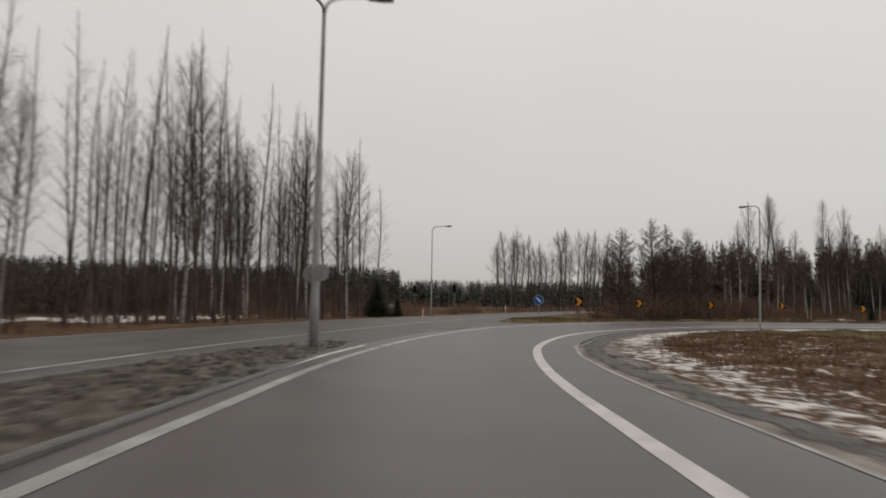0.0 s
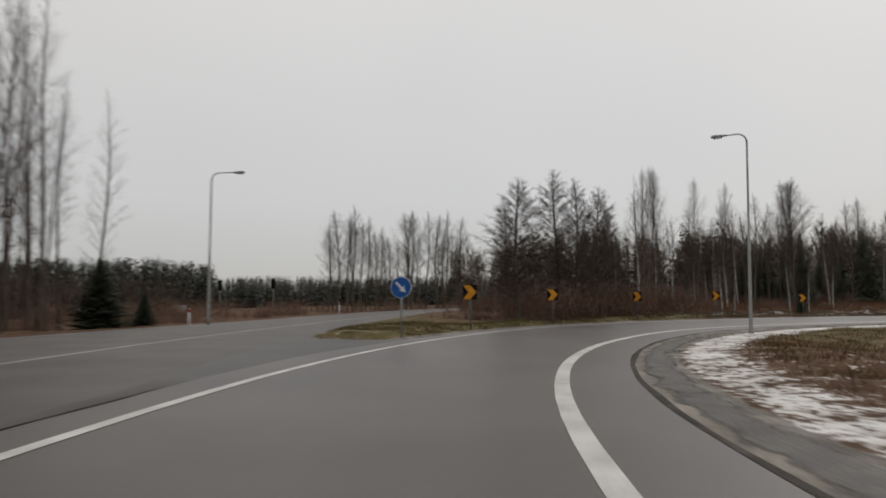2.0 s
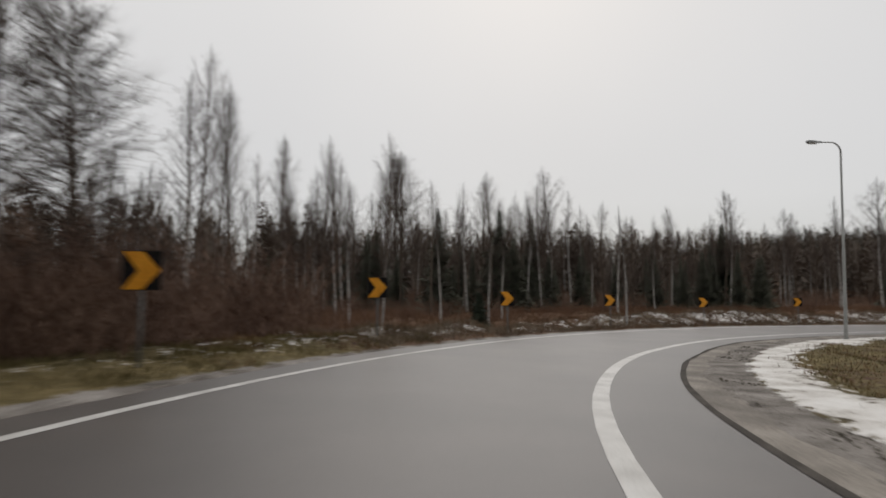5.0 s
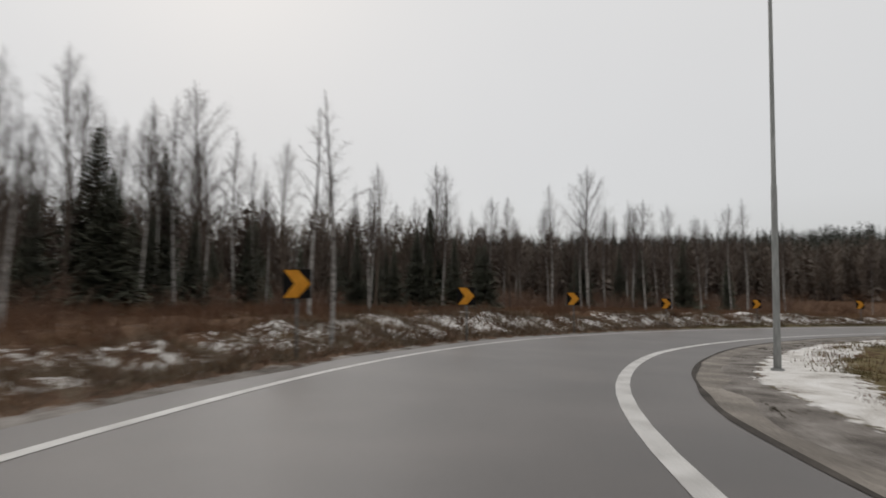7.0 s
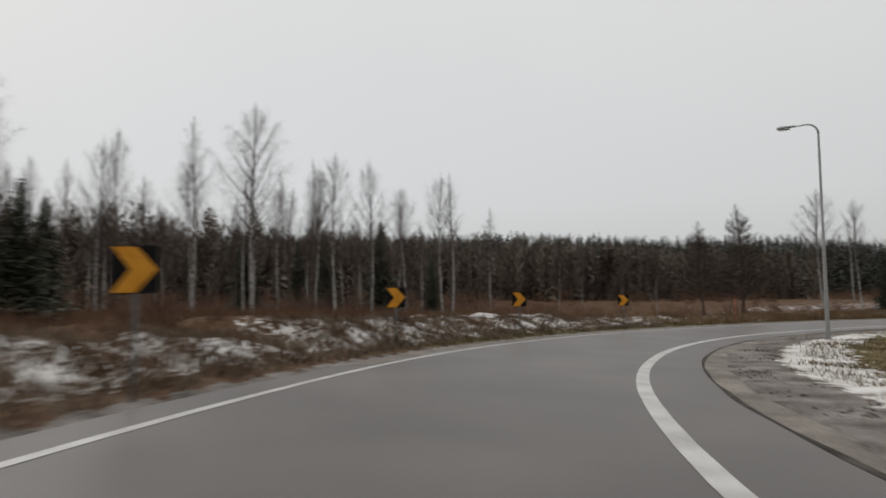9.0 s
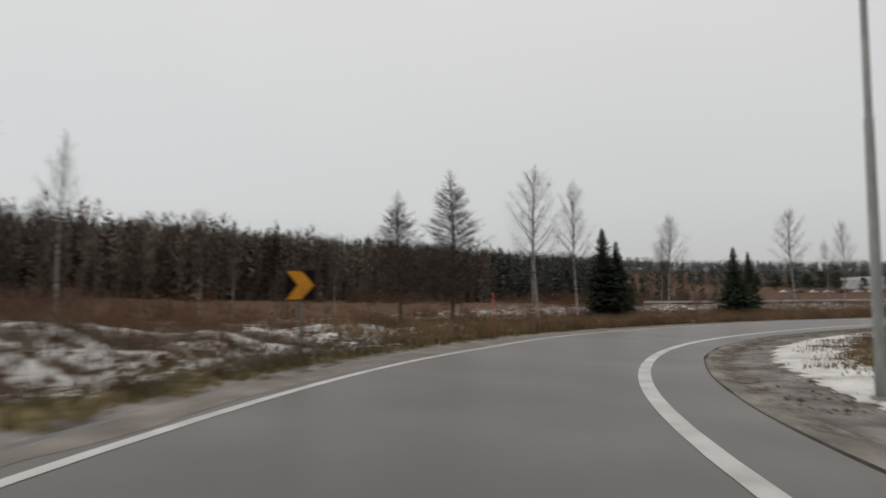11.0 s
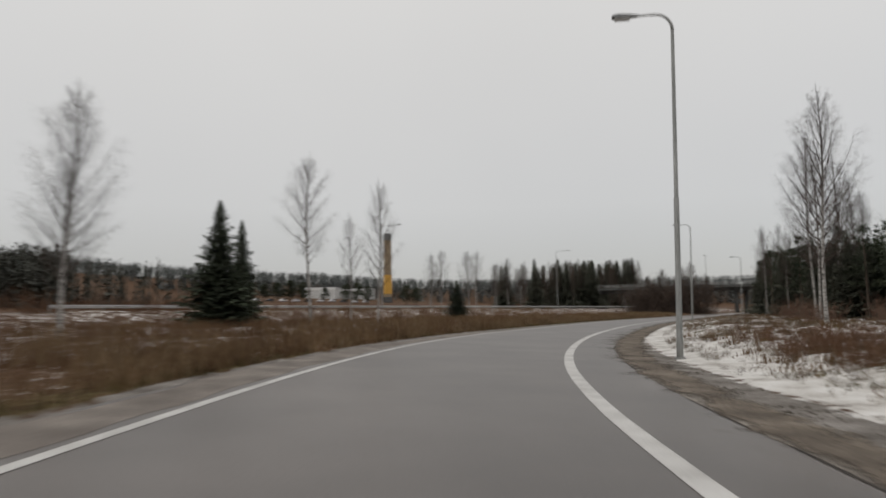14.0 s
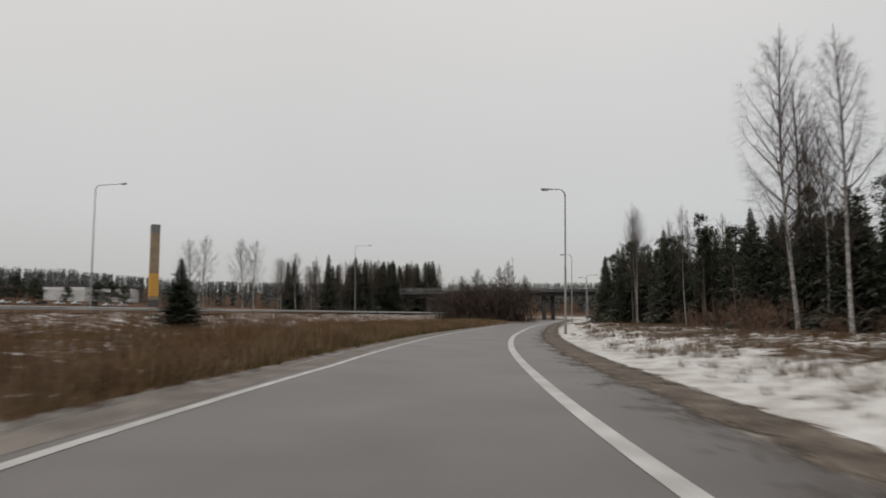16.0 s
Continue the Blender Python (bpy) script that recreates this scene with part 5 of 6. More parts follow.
# Needles here carry haze in their colour, unlike the nearer spruces.
SPRUCE_WOOD = [Kind("spruce", *spruce_tree(s, 8, w, 1.2, 0.85, 3), M_BARK, M_HAZED_SPRUCE, 8, "dark green spruce crowded in the wood", "spruces of the wood", "", "dark green needled boughs") for s, w in ((44, 2.0), (45, 1.8), (46, 2.2))]
BUSHY_PINE = Kind("bushy_pine", *pine_tree(53, 8, 4.2, 0.04, 170), M_BARK, M_PINE, 8, "dark round-topped bushy pine before the halls", "bushy pines", "", "dark green needle tufts")
PINE = [Kind("pine", *pine_tree(s, 12, w), M_BARK, M_PINE, 12, "dark green pine with a tufted crown", "pines", "", "dark green needle tufts") for s, w in ((51, 2.2), (52, 2.6))]

# trees that stand apart, by the field and the outer bank
for i, (x, y, top, wide) in enumerate([(117.5, 61.7, 16.8, 1.3), (123, 73.3, 14.6, 1), (119.5, 66.4, 12.6, 0.9), (120.7, 56.6, 12.9, 0.9), (113.0, 56.2, 12.2, 1), (111.0, 54.0, 11.3, 0.9), (117.9, 49.9, 11.2, 1), (117.4, 46.8, 12.2, 0.9), (118.1, 5.4, 13.3, 1.2), (116.0, 2.9, 12.0, 1.0), (113.6, -10.2, 10.0, 1.1), (108.3, -31.3, 12.4, 1.15), (103.4, -31.7, 10.6, 0.85), (106, -36.0, 8.8, 0.8), (117, -16, 8.5, 0.9), (81.4, 88.0, 15.2, 1.1)]):
    BIRCH[i % 4].plant(x, y, top, wide=min(wide, 1.2))
ALDER[0].plant(119.3, 14.4, 11.5, wide=1.05)
ALDER[1].plant(123.5, 15.9, 10.4, wide=1.0)
for i, (x, y, top, wide) in enumerate([(17.3, 62.5, 9.2, 1.15), (21.9, 66.9, 10.7, 1.05), (22.8, 65.6, 10.1, 0.9), (26.0, 68.4, 9.9, 1.0), (28.5, 71.5, 9.0, 1.0), (19.5, 70.0, 8.2, 1.1)]):
    ALDER_GROVE[i % 3].plant(x, y, top, wide=wide)
for i, (x, y, top, wide) in enumerate([(116.2, -2.2, 8.3, 1.1), (116.1, -4.5, 7.2, 1.2), (111.6, -21.8, 7.3, 1.05), (112.6, -29.6, 7.3, 0.9), (97.0, -50.5, 4.2, 1.5), (112.6, 78.9, 11.6, 0.9)]):
    SPRUCE[i % 3].plant(x, y, top, wide=wide)
for i, (x, y, top, wide) in enumerate([(42, 88.6, 16.2, 1.0), (53.1, 102.8, 20, 0.9), (50, 99, 19, 0.9), (69.6, 116.8, 21, 0.85), (64.8, 103.9, 17.8, 0.9), (82.3, 110.4, 20.6, 1.5), (77, 93.5, 14.2, 1.2), (76.6, 104.7, 18.5, 1.4), (110.0, 78.0, 16.0, 1.2), (77.1, 105.0, 18.8, 1.3)]):
    TALL[i % 4].plant(x, y, top, wide=wide)

for i, (x, y, top) in enumerate(((142.0, 13.6, 7.6), (134.8, 13.4, 8.2), (144.6, 18.2, 9.6), (146.8, 20.4, 11.0))):
    BIRCH[(i + 1) % 4].plant(x, y, top, wide=0.8)

# birch grove along the far side of the older road
q = random.Random(7)
for i in range(190):
    k = int(50 + 74 * (i + q.random()) / 190)
    off = 5.6 + 13 * q.random() ** 1.1
    x, y = MAIN[k, 0] - MAIN_WAY[k, 1] * off, MAIN[k, 1] + MAIN_WAY[k, 0] * off
    (BIRCH[i % 4] if q.random() < 0.12 else GROVE[i % 5]).plant(x, y, q.uniform(11.5, 17.5) * (0.92 if k > 116 else 1.0), wide=q.uniform(0.8, 1.25))
SPRUCE[2].plant(-6.4, 63.5, 3.9, wide=1.5)
SPRUCE[0].plant(-4.6, 66, 2.2, wide=1.4)
# trees past the bend of the older road
for i in range(30):
    x, y = 10 + 28 * (i + q.random()) / 30, 126 + q.uniform(-3, 8) + i * 0.4
    TALL_WOOD[i % 3].plant(x, y, q.uniform(12, 18.0), wide=1.5)
# mixed wood on the outer side of the bend: birches and bare trees in front, spruces behind
for i in range(150):
    u = (i + q.random()) / 150
    s = 92 + 66 * u
    off = q.uniform(22, 62) if u < 0.45 else q.uniform(30, 75)
    (x,), (y,) = on_axis(s, off)
    if station(x, y)[1][0] < 18 or abs(station(x, y, MAIN, MAIN_RUN, MAIN_WAY)[1][0]) < 8:
        continue
    kind = q.random()
    if kind < 0.42:
        BIRCH_WOOD[i % 3].plant(x, y, q.uniform(10, 14.5), wide=q.uniform(0.8, 1.15))
    elif kind < 0.78:
        TALL_WOOD[i % 3].plant(x, y, q.uniform(10, 14.0), wide=q.uniform(0.9, 1.3))
    else:
        SPRUCE_WOOD[i % 3].plant(x, y, q.uniform(5, 10.0), wide=q.uniform(0.7, 0.95))
for i in range(8):
    u = (i + q.random()) / 8
    (x,), (y,) = on_axis(86 + 30 * u, q.uniform(24, 46))
    if abs(station(x, y, MAIN, MAIN_RUN, MAIN_WAY)[1][0]) < 8 or x < 64:
        continue
    SPRUCE_WOOD[i % 3].plant(x, y, q.uniform(6, 9.5), wide=q.uniform(0.7, 0.9))
for i in range(22):
    u = (i + q.random()) / 22
    (x,), (y,) = on_axis(84 + 30 * u, q.uniform(18, 46))
    if abs(station(x, y, MAIN, MAIN_RUN, MAIN_WAY)[1][0]) < 8 or station(x, y)[1][0] < 13:
        continue
    (TALL_WOOD if i % 4 else BIRCH_WOOD)[i % 3].plant(x, y, q.uniform(9.5, 13.5), wide=q.uniform(0.9, 1.4))
for i in range(52):
    (x,), (y,) = on_axis(94 + 40 * (i + q.random()) / 52, q.uniform(20, 44))
    if abs(station(x, y, MAIN, MAIN_RUN, MAIN_WAY)[1][0]) < 8 or x < 64:
        continue
    if i % 3:
        SPRUCE_WOOD[i % 3].plant(x, y, q.uniform(4.5, 7.8), wide=q.uniform(0.8, 1.1))
    else:
        TALL_WOOD[(i // 3) % 3].plant(x, y, q.uniform(9, 12.5), wide=q.uniform(0.8, 1.1))
for x, y, top, wide in ((67.4, 103.8, 7.6, 0.9), (68.9, 100.6, 8.2, 0.95), (76.2, 99.0, 7.0, 0.85)):
    SPRUCE_WOOD[int(x) % 3].plant(x, y, top, wide=wide)
# wood on the inner side of the ramp's end
for x, y, top, wide, k in ((68.2, -37.6, 15.8, 0.95, 0), (71.0, -32.3, 13.2, 0.95, 1), (77.1, -21.9, 14.0, 1.0, 2), (52.1, -71.9, 12.8, 0.8, 3), (53.1, -70.8, 10.4, 0.7, 1), (64.1, -40.5, 14.8, 1.0, 0), (65.7, -37.8, 11.4, 0.9, 3), (58.9, -62.8, 11.3, 0.8, 1), (58.3, -63.7, 10.5, 0.7, 3), (56.9, -60.5, 9.8, 0.7, 0), (56.1, -59.3, 9.2, 0.7, 2), (61.3, -53.6, 9.6, 0.7, 1), (55.5, -58.4, 8.9, 0.7, 0), (49.0, -63.0, 8.7, 0.7, 3), (51.4, -59.8, 10.4, 0.8, 1), (59.7, -43.8, 12.0, 0.8, 2), (61.9, -41.9, 13.1, 0.8, 0)):
    BIRCH[k].plant(x, y, top, wide=wide)
for i in range(170):
    u = (i + q.random()) / 170
    s = 222 + 70 * u
    off = -(18.5 - 10.5 * u + 17 * q.random() ** 1.1)
    (x,), (y,) = on_axis(s, off)
    (PINE[i % 2] if q.random() < 0.45 else SPRUCE_WOOD[i % 3]).plant(x, y, q.uniform(6.0, 7.8) + 1.6 * u, wide=q.uniform(0.8, 1.05))
for x, y, t in ((80, -13, 6.0), (76, -12, 6.8), (72, -16, 7.2), (68, -20, 7.5), (64, -24, 7.8), (74, -20, 6.5)):
    PINE[int(x) % 2].plant(x - 6, y - 3, t, wide=1.0)
# trees beyond the highway, and a thicket before the overpass
for i in range(100):
    u = (i + q.random()) / 100
    p = HW_AT + HW_WAY * (84 + 120 * u) + np.array([-HW_WAY[1], HW_WAY[0]]) * q.uniform(13, 30)
    (SPRUCE_WOOD[i % 3] if q.random() < 0.36 else TALL_WOOD[i % 3]).plant(p[0], p[1], q.uniform(11.5, 14.5) + 8 * u, wide=q.uniform(0.9, 1.3))
for i in range(8):
    p = HW_AT + HW_WAY * (34 + 6.5 * i + q.uniform(-2, 2)) + np.array([-HW_WAY[1], HW_WAY[0]]) * q.uniform(13, 18)
    BIRCH[i % 4].plant(p[0], p[1], q.uniform(11.5, 15), wide=1.1)
for i, (x, y, top) in enumerate(((47.7, -126.6, 10.0), (44.0, -125.0, 10.6), (42.2, -124.2, 11.6), (50.5, -127.5, 8.6), (40.2, -121.5, 9.0))):
    ALDER_GROVE[i % 3].plant(x, y, top, wide=1.0)
for x, y, top in ((35, -97, 7.5), (32, -102, 8.2), (28, -107, 8.8), (37, -91, 7.0), (31, -96, 8.0)):
    TALL_WOOD[x % 3].plant(x, y, top, wide=1.6)

# ---- undergrowth, grass and far woods ----


def scatter(name, shapes, places, mat, label, category):
    """Many small plants as one mesh. Places: x, y, z, size across, size up, turn."""
    vs, fs, k = [], [], 0
    ready = []
    for sh in shapes:
        v = np.array(sh.v, float)
        tri = []
        for f in sh.f:
            tri += [(f[0], f[i], f[i + 1]) for i in range(1, len(f) - 1)]
        ready.append((v, np.array(tri)))
    for i, (x, y, z, w, h, a) in enumerate(places):
        v, f = ready[i % len(ready)]
        c, s = math.cos(a), math.sin(a)
        vs.append(np.stack([x + w * (v[:, 0] * c - v[:, 1] * s), y + w * (v[:, 0] * s + v[:, 1] * c), z + h * v[:, 2]], 1))
        fs.append(f + k)
        k += len(v)
    me = bpy.data.meshes.new(name)
    me.from_pydata(np.vstack(vs).tolist(), [], np.vstack(fs).tolist())
    return thing(name, me, mat, label, category, kind="stuff")


def blades(name, x, y, tall, mat, label, wide=0.014, seed=1, lean=0.35):
    """Grass, a thin bent blade at each place."""
    r = np.random.RandomState(seed)
    n = len(x)
    z = land(x, y)[0]
    h = tall * r.uniform(0.5, 1.15, n)
    a, b = r.uniform(0, 6.283, n), r.uniform(0, 6.283, n)
    bend = np.abs(r.normal(0, lean, n)) * h
    w = wide * r.uniform(0.6, 1.4, n)
    p0 = np.stack([x - w * np.cos(a), y - w * np.sin(a), z - 0.02], 1)
    p1 = np.stack([x + w * np.cos(a), y + w * np.sin(a), z - 0.02], 1)
    p2 = np.stack([x + bend * np.cos(b), y + bend * np.sin(b), z + h], 1)
    v = np.stack([p0, p1, p2], 1).reshape(-1, 3)
    me = bpy.data.meshes.new(name)
    me.from_pydata(v.tolist(), [], np.arange(3 * n).reshape(-1, 3).tolist())
    return thing(name, me, mat, label, "grass", kind="stuff")


def strewn(n, s0, s1, d0, d1, seed, clump=0.0, power=1.0):
    """Random places in a strip along the axis, gathered in clumps if asked."""
    r = np.random.RandomState(seed)
    s, u = r.uniform(s0, s1, n), r.uniform(0, 1, n) ** power
    d = d0 + (d1 - d0) * u
    if clump:
        m = max(1, n // 24)
        cs, cd = r.uniform(s0, s1, m), d0 + (d1 - d0) * r.uniform(0, 1, m) ** power
        k = r.randint(0, m, n)
        s, d = cs[k] + r.normal(0, clump, n), cd[k] + r.normal(0, clump, n)
    wx, wy = np.interp(s, AX_RUN, AX_WAY[:, 0]), np.interp(s, AX_RUN, AX_WAY[:, 1])
    return np.interp(s, AX_RUN, AX[:, 0]) - wy * d, np.interp(s, AX_RUN, AX[:, 1]) + wx * d


def off_roads(x, y):
    s, d = station(x, y)
    md = station(x, y, MAIN, MAIN_RUN, MAIN_WAY)[1]
    ms = station(x, y, MAIN, MAIN_RUN, MAIN_WAY)[0]
    keep = ((d > np.interp(s, *LEFT_EDGE) + 0.35) | (d < -4.5)) & (abs(md) > np.where(md < 0, np.interp(ms, *NEAR_EDGE) + 0.5, 5.6))
    return x[keep], y[keep]


SHRUBS = [shrub(s, 1.0, 0.9, 18, 16, 0.006) for s in (61, 62, 63)]
DENSE = [shrub(s, 1.0, 1.1, 30, 20, 0.0045) for s in (64, 65, 66)]


def bushes(name, x, y, lo, hi, mat, label, seed, shapes=None, wide=1.0):
    r = random.Random(seed)
    zs = land(x, y)[0]
    rows = []
    for px, py, pz in zip(x, y, zs):
        h = r.uniform(lo, hi)
        rows.append((px, py, pz, h * r.uniform(0.8, 1.3) * wide, h, r.random() * 6.283))
    return scatter(name, shapes or SHRUBS, rows, mat, label, "bushes")


def along_main(n, k0, k1, off0, off1, seed):
    r = np.random.RandomState(seed)
    k, off = r.randint(k0, k1, n), r.uniform(off0, off1, n)
    return MAIN[k, 0] - MAIN_WAY[k, 1] * off, MAIN[k, 1] + MAIN_WAY[k, 0] * off


bushes("thicket", *along_main(190, 45, 160, 24, 42, 71), 3.4, 5.4, M_TWIG, "dark brown bare thicket behind the birch grove", 71, DENSE)
bushes("roadside_scrub", *along_main(170, 45, 160, 6.4, 11, 72), 0.4, 1.0, M_SHRUB, "low brown scrub under the birch grove", 72)
bushes("old_road_scrub", *along_main(150, 112, 200, 7, 24, 172), 0.7, 2.2, M_SHRUB, "brown scrub beyond the older road", 172, DENSE)
bushes("alder_scrub", *off_roads(*strewn(100, 63, 80, 7.0, 16, 73)), 1.0, 3.0, M_SHRUB, "brown bare scrub round the alders", 73, DENSE)
bushes("wood_scrub", *off_roads(*strewn(230, 76, 112, 14.0, 46, 74)), 0.5, 1.7, M_SHRUB, "brown bare undergrowth of the mixed wood", 74, DENSE)
bushes("bank_scrub", *off_roads(*strewn(120, 84, 150, 9.0, 16, 75)), 0.4, 0.9, M_RUST, "low red-brown stems along the bank", 75)
bushes("wood_edge_scrub", *off_roads(*strewn(260, 106, 160, 30, 78, 76)), 1.2, 3.0, M_SHRUB, "brown bare undergrowth below the birches", 76, DENSE)
bushes("field_scrub", *off_roads(*strewn(90, 150, 235, 9.0, 34, 77)), 0.5, 1.1, M_RUST, "red-brown scrub in the rough field", 77)
bushes("field_edge_scrub", *off_roads(*strewn(260, 148, 236, 30, 74, 93)), 0.7, 2.2, M_RUST, "red-brown scrub along the far edge of the field", 93, DENSE)
bushes("inner_wood_scrub", *off_roads(*strewn(260, 216, 290, -13, -34, 78)), 0.8, 2.2, M_SHRUB, "brown undergrowth at the edge of the dark wood", 78, DENSE)
r_ = np.random.RandomState(31)
bushes("slope_scrub", 95 + 1.0 * r_.uniform(60, 150, 300), r_.uniform(-150, 70, 300), 1.5, 4.0, M_TWIG, "dark bare scrub on the rising field edge", 32, DENSE)
u_ = r_.uniform(0, 1, 46)
bushes("overpass_thicket", 40.2 + 12.2 * u_ + r_.uniform(-1.5, 1.5, 46), -123.2 - 5.3 * u_ + r_.uniform(-3, 3, 46), 4.0, 7.6, M_TWIG, "dark bare thicket before the overpass", 31, DENSE)
bushes("red_stems", *strewn(110, 166, 198, -6.9, -9.6, 79), 0.35, 0.75, M_RUST, "red-brown bare stems beside the snow", 79, DENSE)
bushes("far_side_scrub", *along_main(120, 160, 310, -9, -30, 80), 1.2, 3.2, M_SHRUB, "brown scrub along the older road", 80, DENSE)


def clod(seed):
    """A rough lump of frozen dirt."""
    r = random.Random(seed)
    sh = Shape()
    ring = [(math.cos(1.047 * i) * r.uniform(0.6, 1.1), math.sin(1.047 * i) * r.uniform(0.6, 1.1)) for i in range(6)]
    sh.v = [(x, y, -0.2) for x, y in ring] + [(x * 0.7, y * 0.7, r.uniform(0.35, 0.7)) for x, y in ring] + [(0, 0, 0.8)]
    sh.f = [(i, (i + 1) % 6, 6 + (i + 1) % 6, 6 + i) for i in range(6)] + [(6 + i, 6 + (i + 1) % 6, 12) for i in range(6)]
    return sh


cx, cy = strewn(3600, 14, 285, -3.3, -5.4, 94, 0.3)
cs_, cd_ = station(cx, cy)
ok_ = (cd_ < np.interp(cs_, *OUTER) + 0.1) & (-cd_ < np.interp(cs_, *SNOW_IN) + 0.15)
cx, cy = cx[ok_], cy[ok_]
r_ = np.random.RandomState(5)
size = r_.uniform(0.012, 0.05, len(cx)) * r_.uniform(0.6, 1.2, len(cx))
scatter("dirt_clods", [clod(1), clod(2), clod(3)], [(a, b, c, s, s * 0.7, t) for a, b, c, s, t in zip(cx, cy, land(cx, cy)[0], size, r_.uniform(0, 6.28, len(cx)))], M_EARTH, "dark frozen dirt clods along the snow edge", "dirt")
bushes("snow_field_tussocks", *strewn(760, 184, 290, -5.6, -20, 97, 0.0), 0.09, 0.36, M_TUSSOCK, "grey-brown grass tussocks standing in the snow", 97, DENSE, 1.3)
bushes("small_tussocks", *strewn(700, 184, 244, -4.9, -12, 197, 0.0), 0.06, 0.26, M_TUSSOCK, "small grey-brown tufts poking through the snow", 197, DENSE, 1.5)
JUNIPER = Kind("juniper", *spruce_tree(91, 1.8, 0.42, 0.6, 0.5, 5), M_BARK, M_SPRUCE, 1.8, "small dark columnar juniper beside the road", "junipers", "", "dark green needles")
JUNIPER.plant(49.4, 74.3, 2.0, wide=1.45)
SAPLING = [Kind("young_birch", *bare_tree(s, 6, 0.05, 0.25, 0.13, 22, (52, 68), 4, 5, 0.3, thin=0.008), M_BIRCH, M_BIRCH_TWIG, 6, "thin young birch with a pale trunk", "young birches", "thin pale trunk", "fine bare twigs") for s in (95, 96)]
for i, (s, d, top) in enumerate([(92.5, 9.0, 6.5), (100.5, 5.9, 7.0), (97, 12, 6.0), (104.5, 9.5, 7.5), (88, 14, 6.5), (95, 15, 7.5), (110, 11.5, 6.0), (86, 10, 5.5)]):
    (x,), (y,) = on_axis(s, d)
    SAPLING[i % 2].plant(x, y, top)

blades("field_grass", *off_roads(*strewn(50000, 153, 290, 5.2, 30, 81, 0.35, 1.9)), 0.58, M_STRAW, "tall dry straw-coloured grass of the rough field", seed=81)
blades("golden_verge_grass", *off_roads(*strewn(26000, 150, 300, 4.6, 9.5, 181, 0.28, 1.5)), 0.62, M_GOLD, "tall golden dry grass along the road edge", seed=181, lean=0.45)
blades("field_stems", *off_roads(*strewn(23000, 150, 262, 6.2, 36, 82, 0.5, 1.6)), 0.5, M_RUST, "rusty dead stems in the rough field", seed=82)
blades("bank_grass", *off_roads(*strewn(15000, 72, 136, 4.9, 10.5, 83, 0.16)), 0.20, M_STRAW, "short dead grass poking through snow on the bank", seed=83, lean=0.6)
blades("bank_tufts", *off_roads(*strewn(15000, 84, 150, 5.0, 9.5, 92, 0.13)), 0.26, M_RUST, "dark dead tufts on the snowy bank", seed=92, lean=0.9)
blades("bank_face_grass", *off_roads(*strewn(30000, 78, 150, 4.7, 8.2, 192, 0.30)), 0.28, M_TUSSOCK, "grey-brown dead grass hanging over the snowy bank", seed=192, lean=1.1)
blades("bank_top_stems", *off_roads(*strewn(45000, 82, 152, 8.5, 40, 84, 0.4)), 0.7, M_RUST, "red-brown dead stems on top of the bank", seed=84)
blades("inner_grass", *off_roads(*strewn(42000, 40, 190, -6.1, -20, 85, 0.3, 1.4)), 0.11, M_OLIVE, "flattened olive winter grass inside the loop", seed=85, lean=0.8)
blades("inner_straw", *off_roads(*strewn(30000, 2, 196, -5.8, -22, 86, 0.35, 1.2)), 0.14, M_STRAW, "dry straw tufts inside the loop", seed=86, lean=0.7)
blades("inner_rust", *off_roads(*strewn(26000, -2, 56, -5.6, -24, 186, 0.35, 1.2)), 0.2, M_RUST, "red-brown dead grass inside the loop", seed=186, lean=0.8)
blades("snow_field_tufts", *off_roads(*strewn(20000, 186, 290, -6.0, -22, 87, 0.12)), 0.26, M_STRAW, "dry grass tufts standing in the snow", seed=87, lean=0.5)
blades("snow_field_grass", *off_roads(*strewn(5000, 180, 285, -6.2, -16, 88, 0.2)), 0.14, M_OLIVE, "short dull grass showing through snow", seed=88, lean=0.8)
blades("verge_grass", *off_roads(*strewn(20000, 128, 262, 4.0, 5.4, 89, 0.2)), 0.16, M_OLIVE, "short olive grass along the road edge", seed=89, lean=0.7)
blades("nose_grass", *off_roads(*strewn(24000, 46, 82, 4.9, 9.5, 90, 0.2)), 0.13, M_OLIVE, "short olive grass on the nose between the roads", seed=90, lean=0.8)


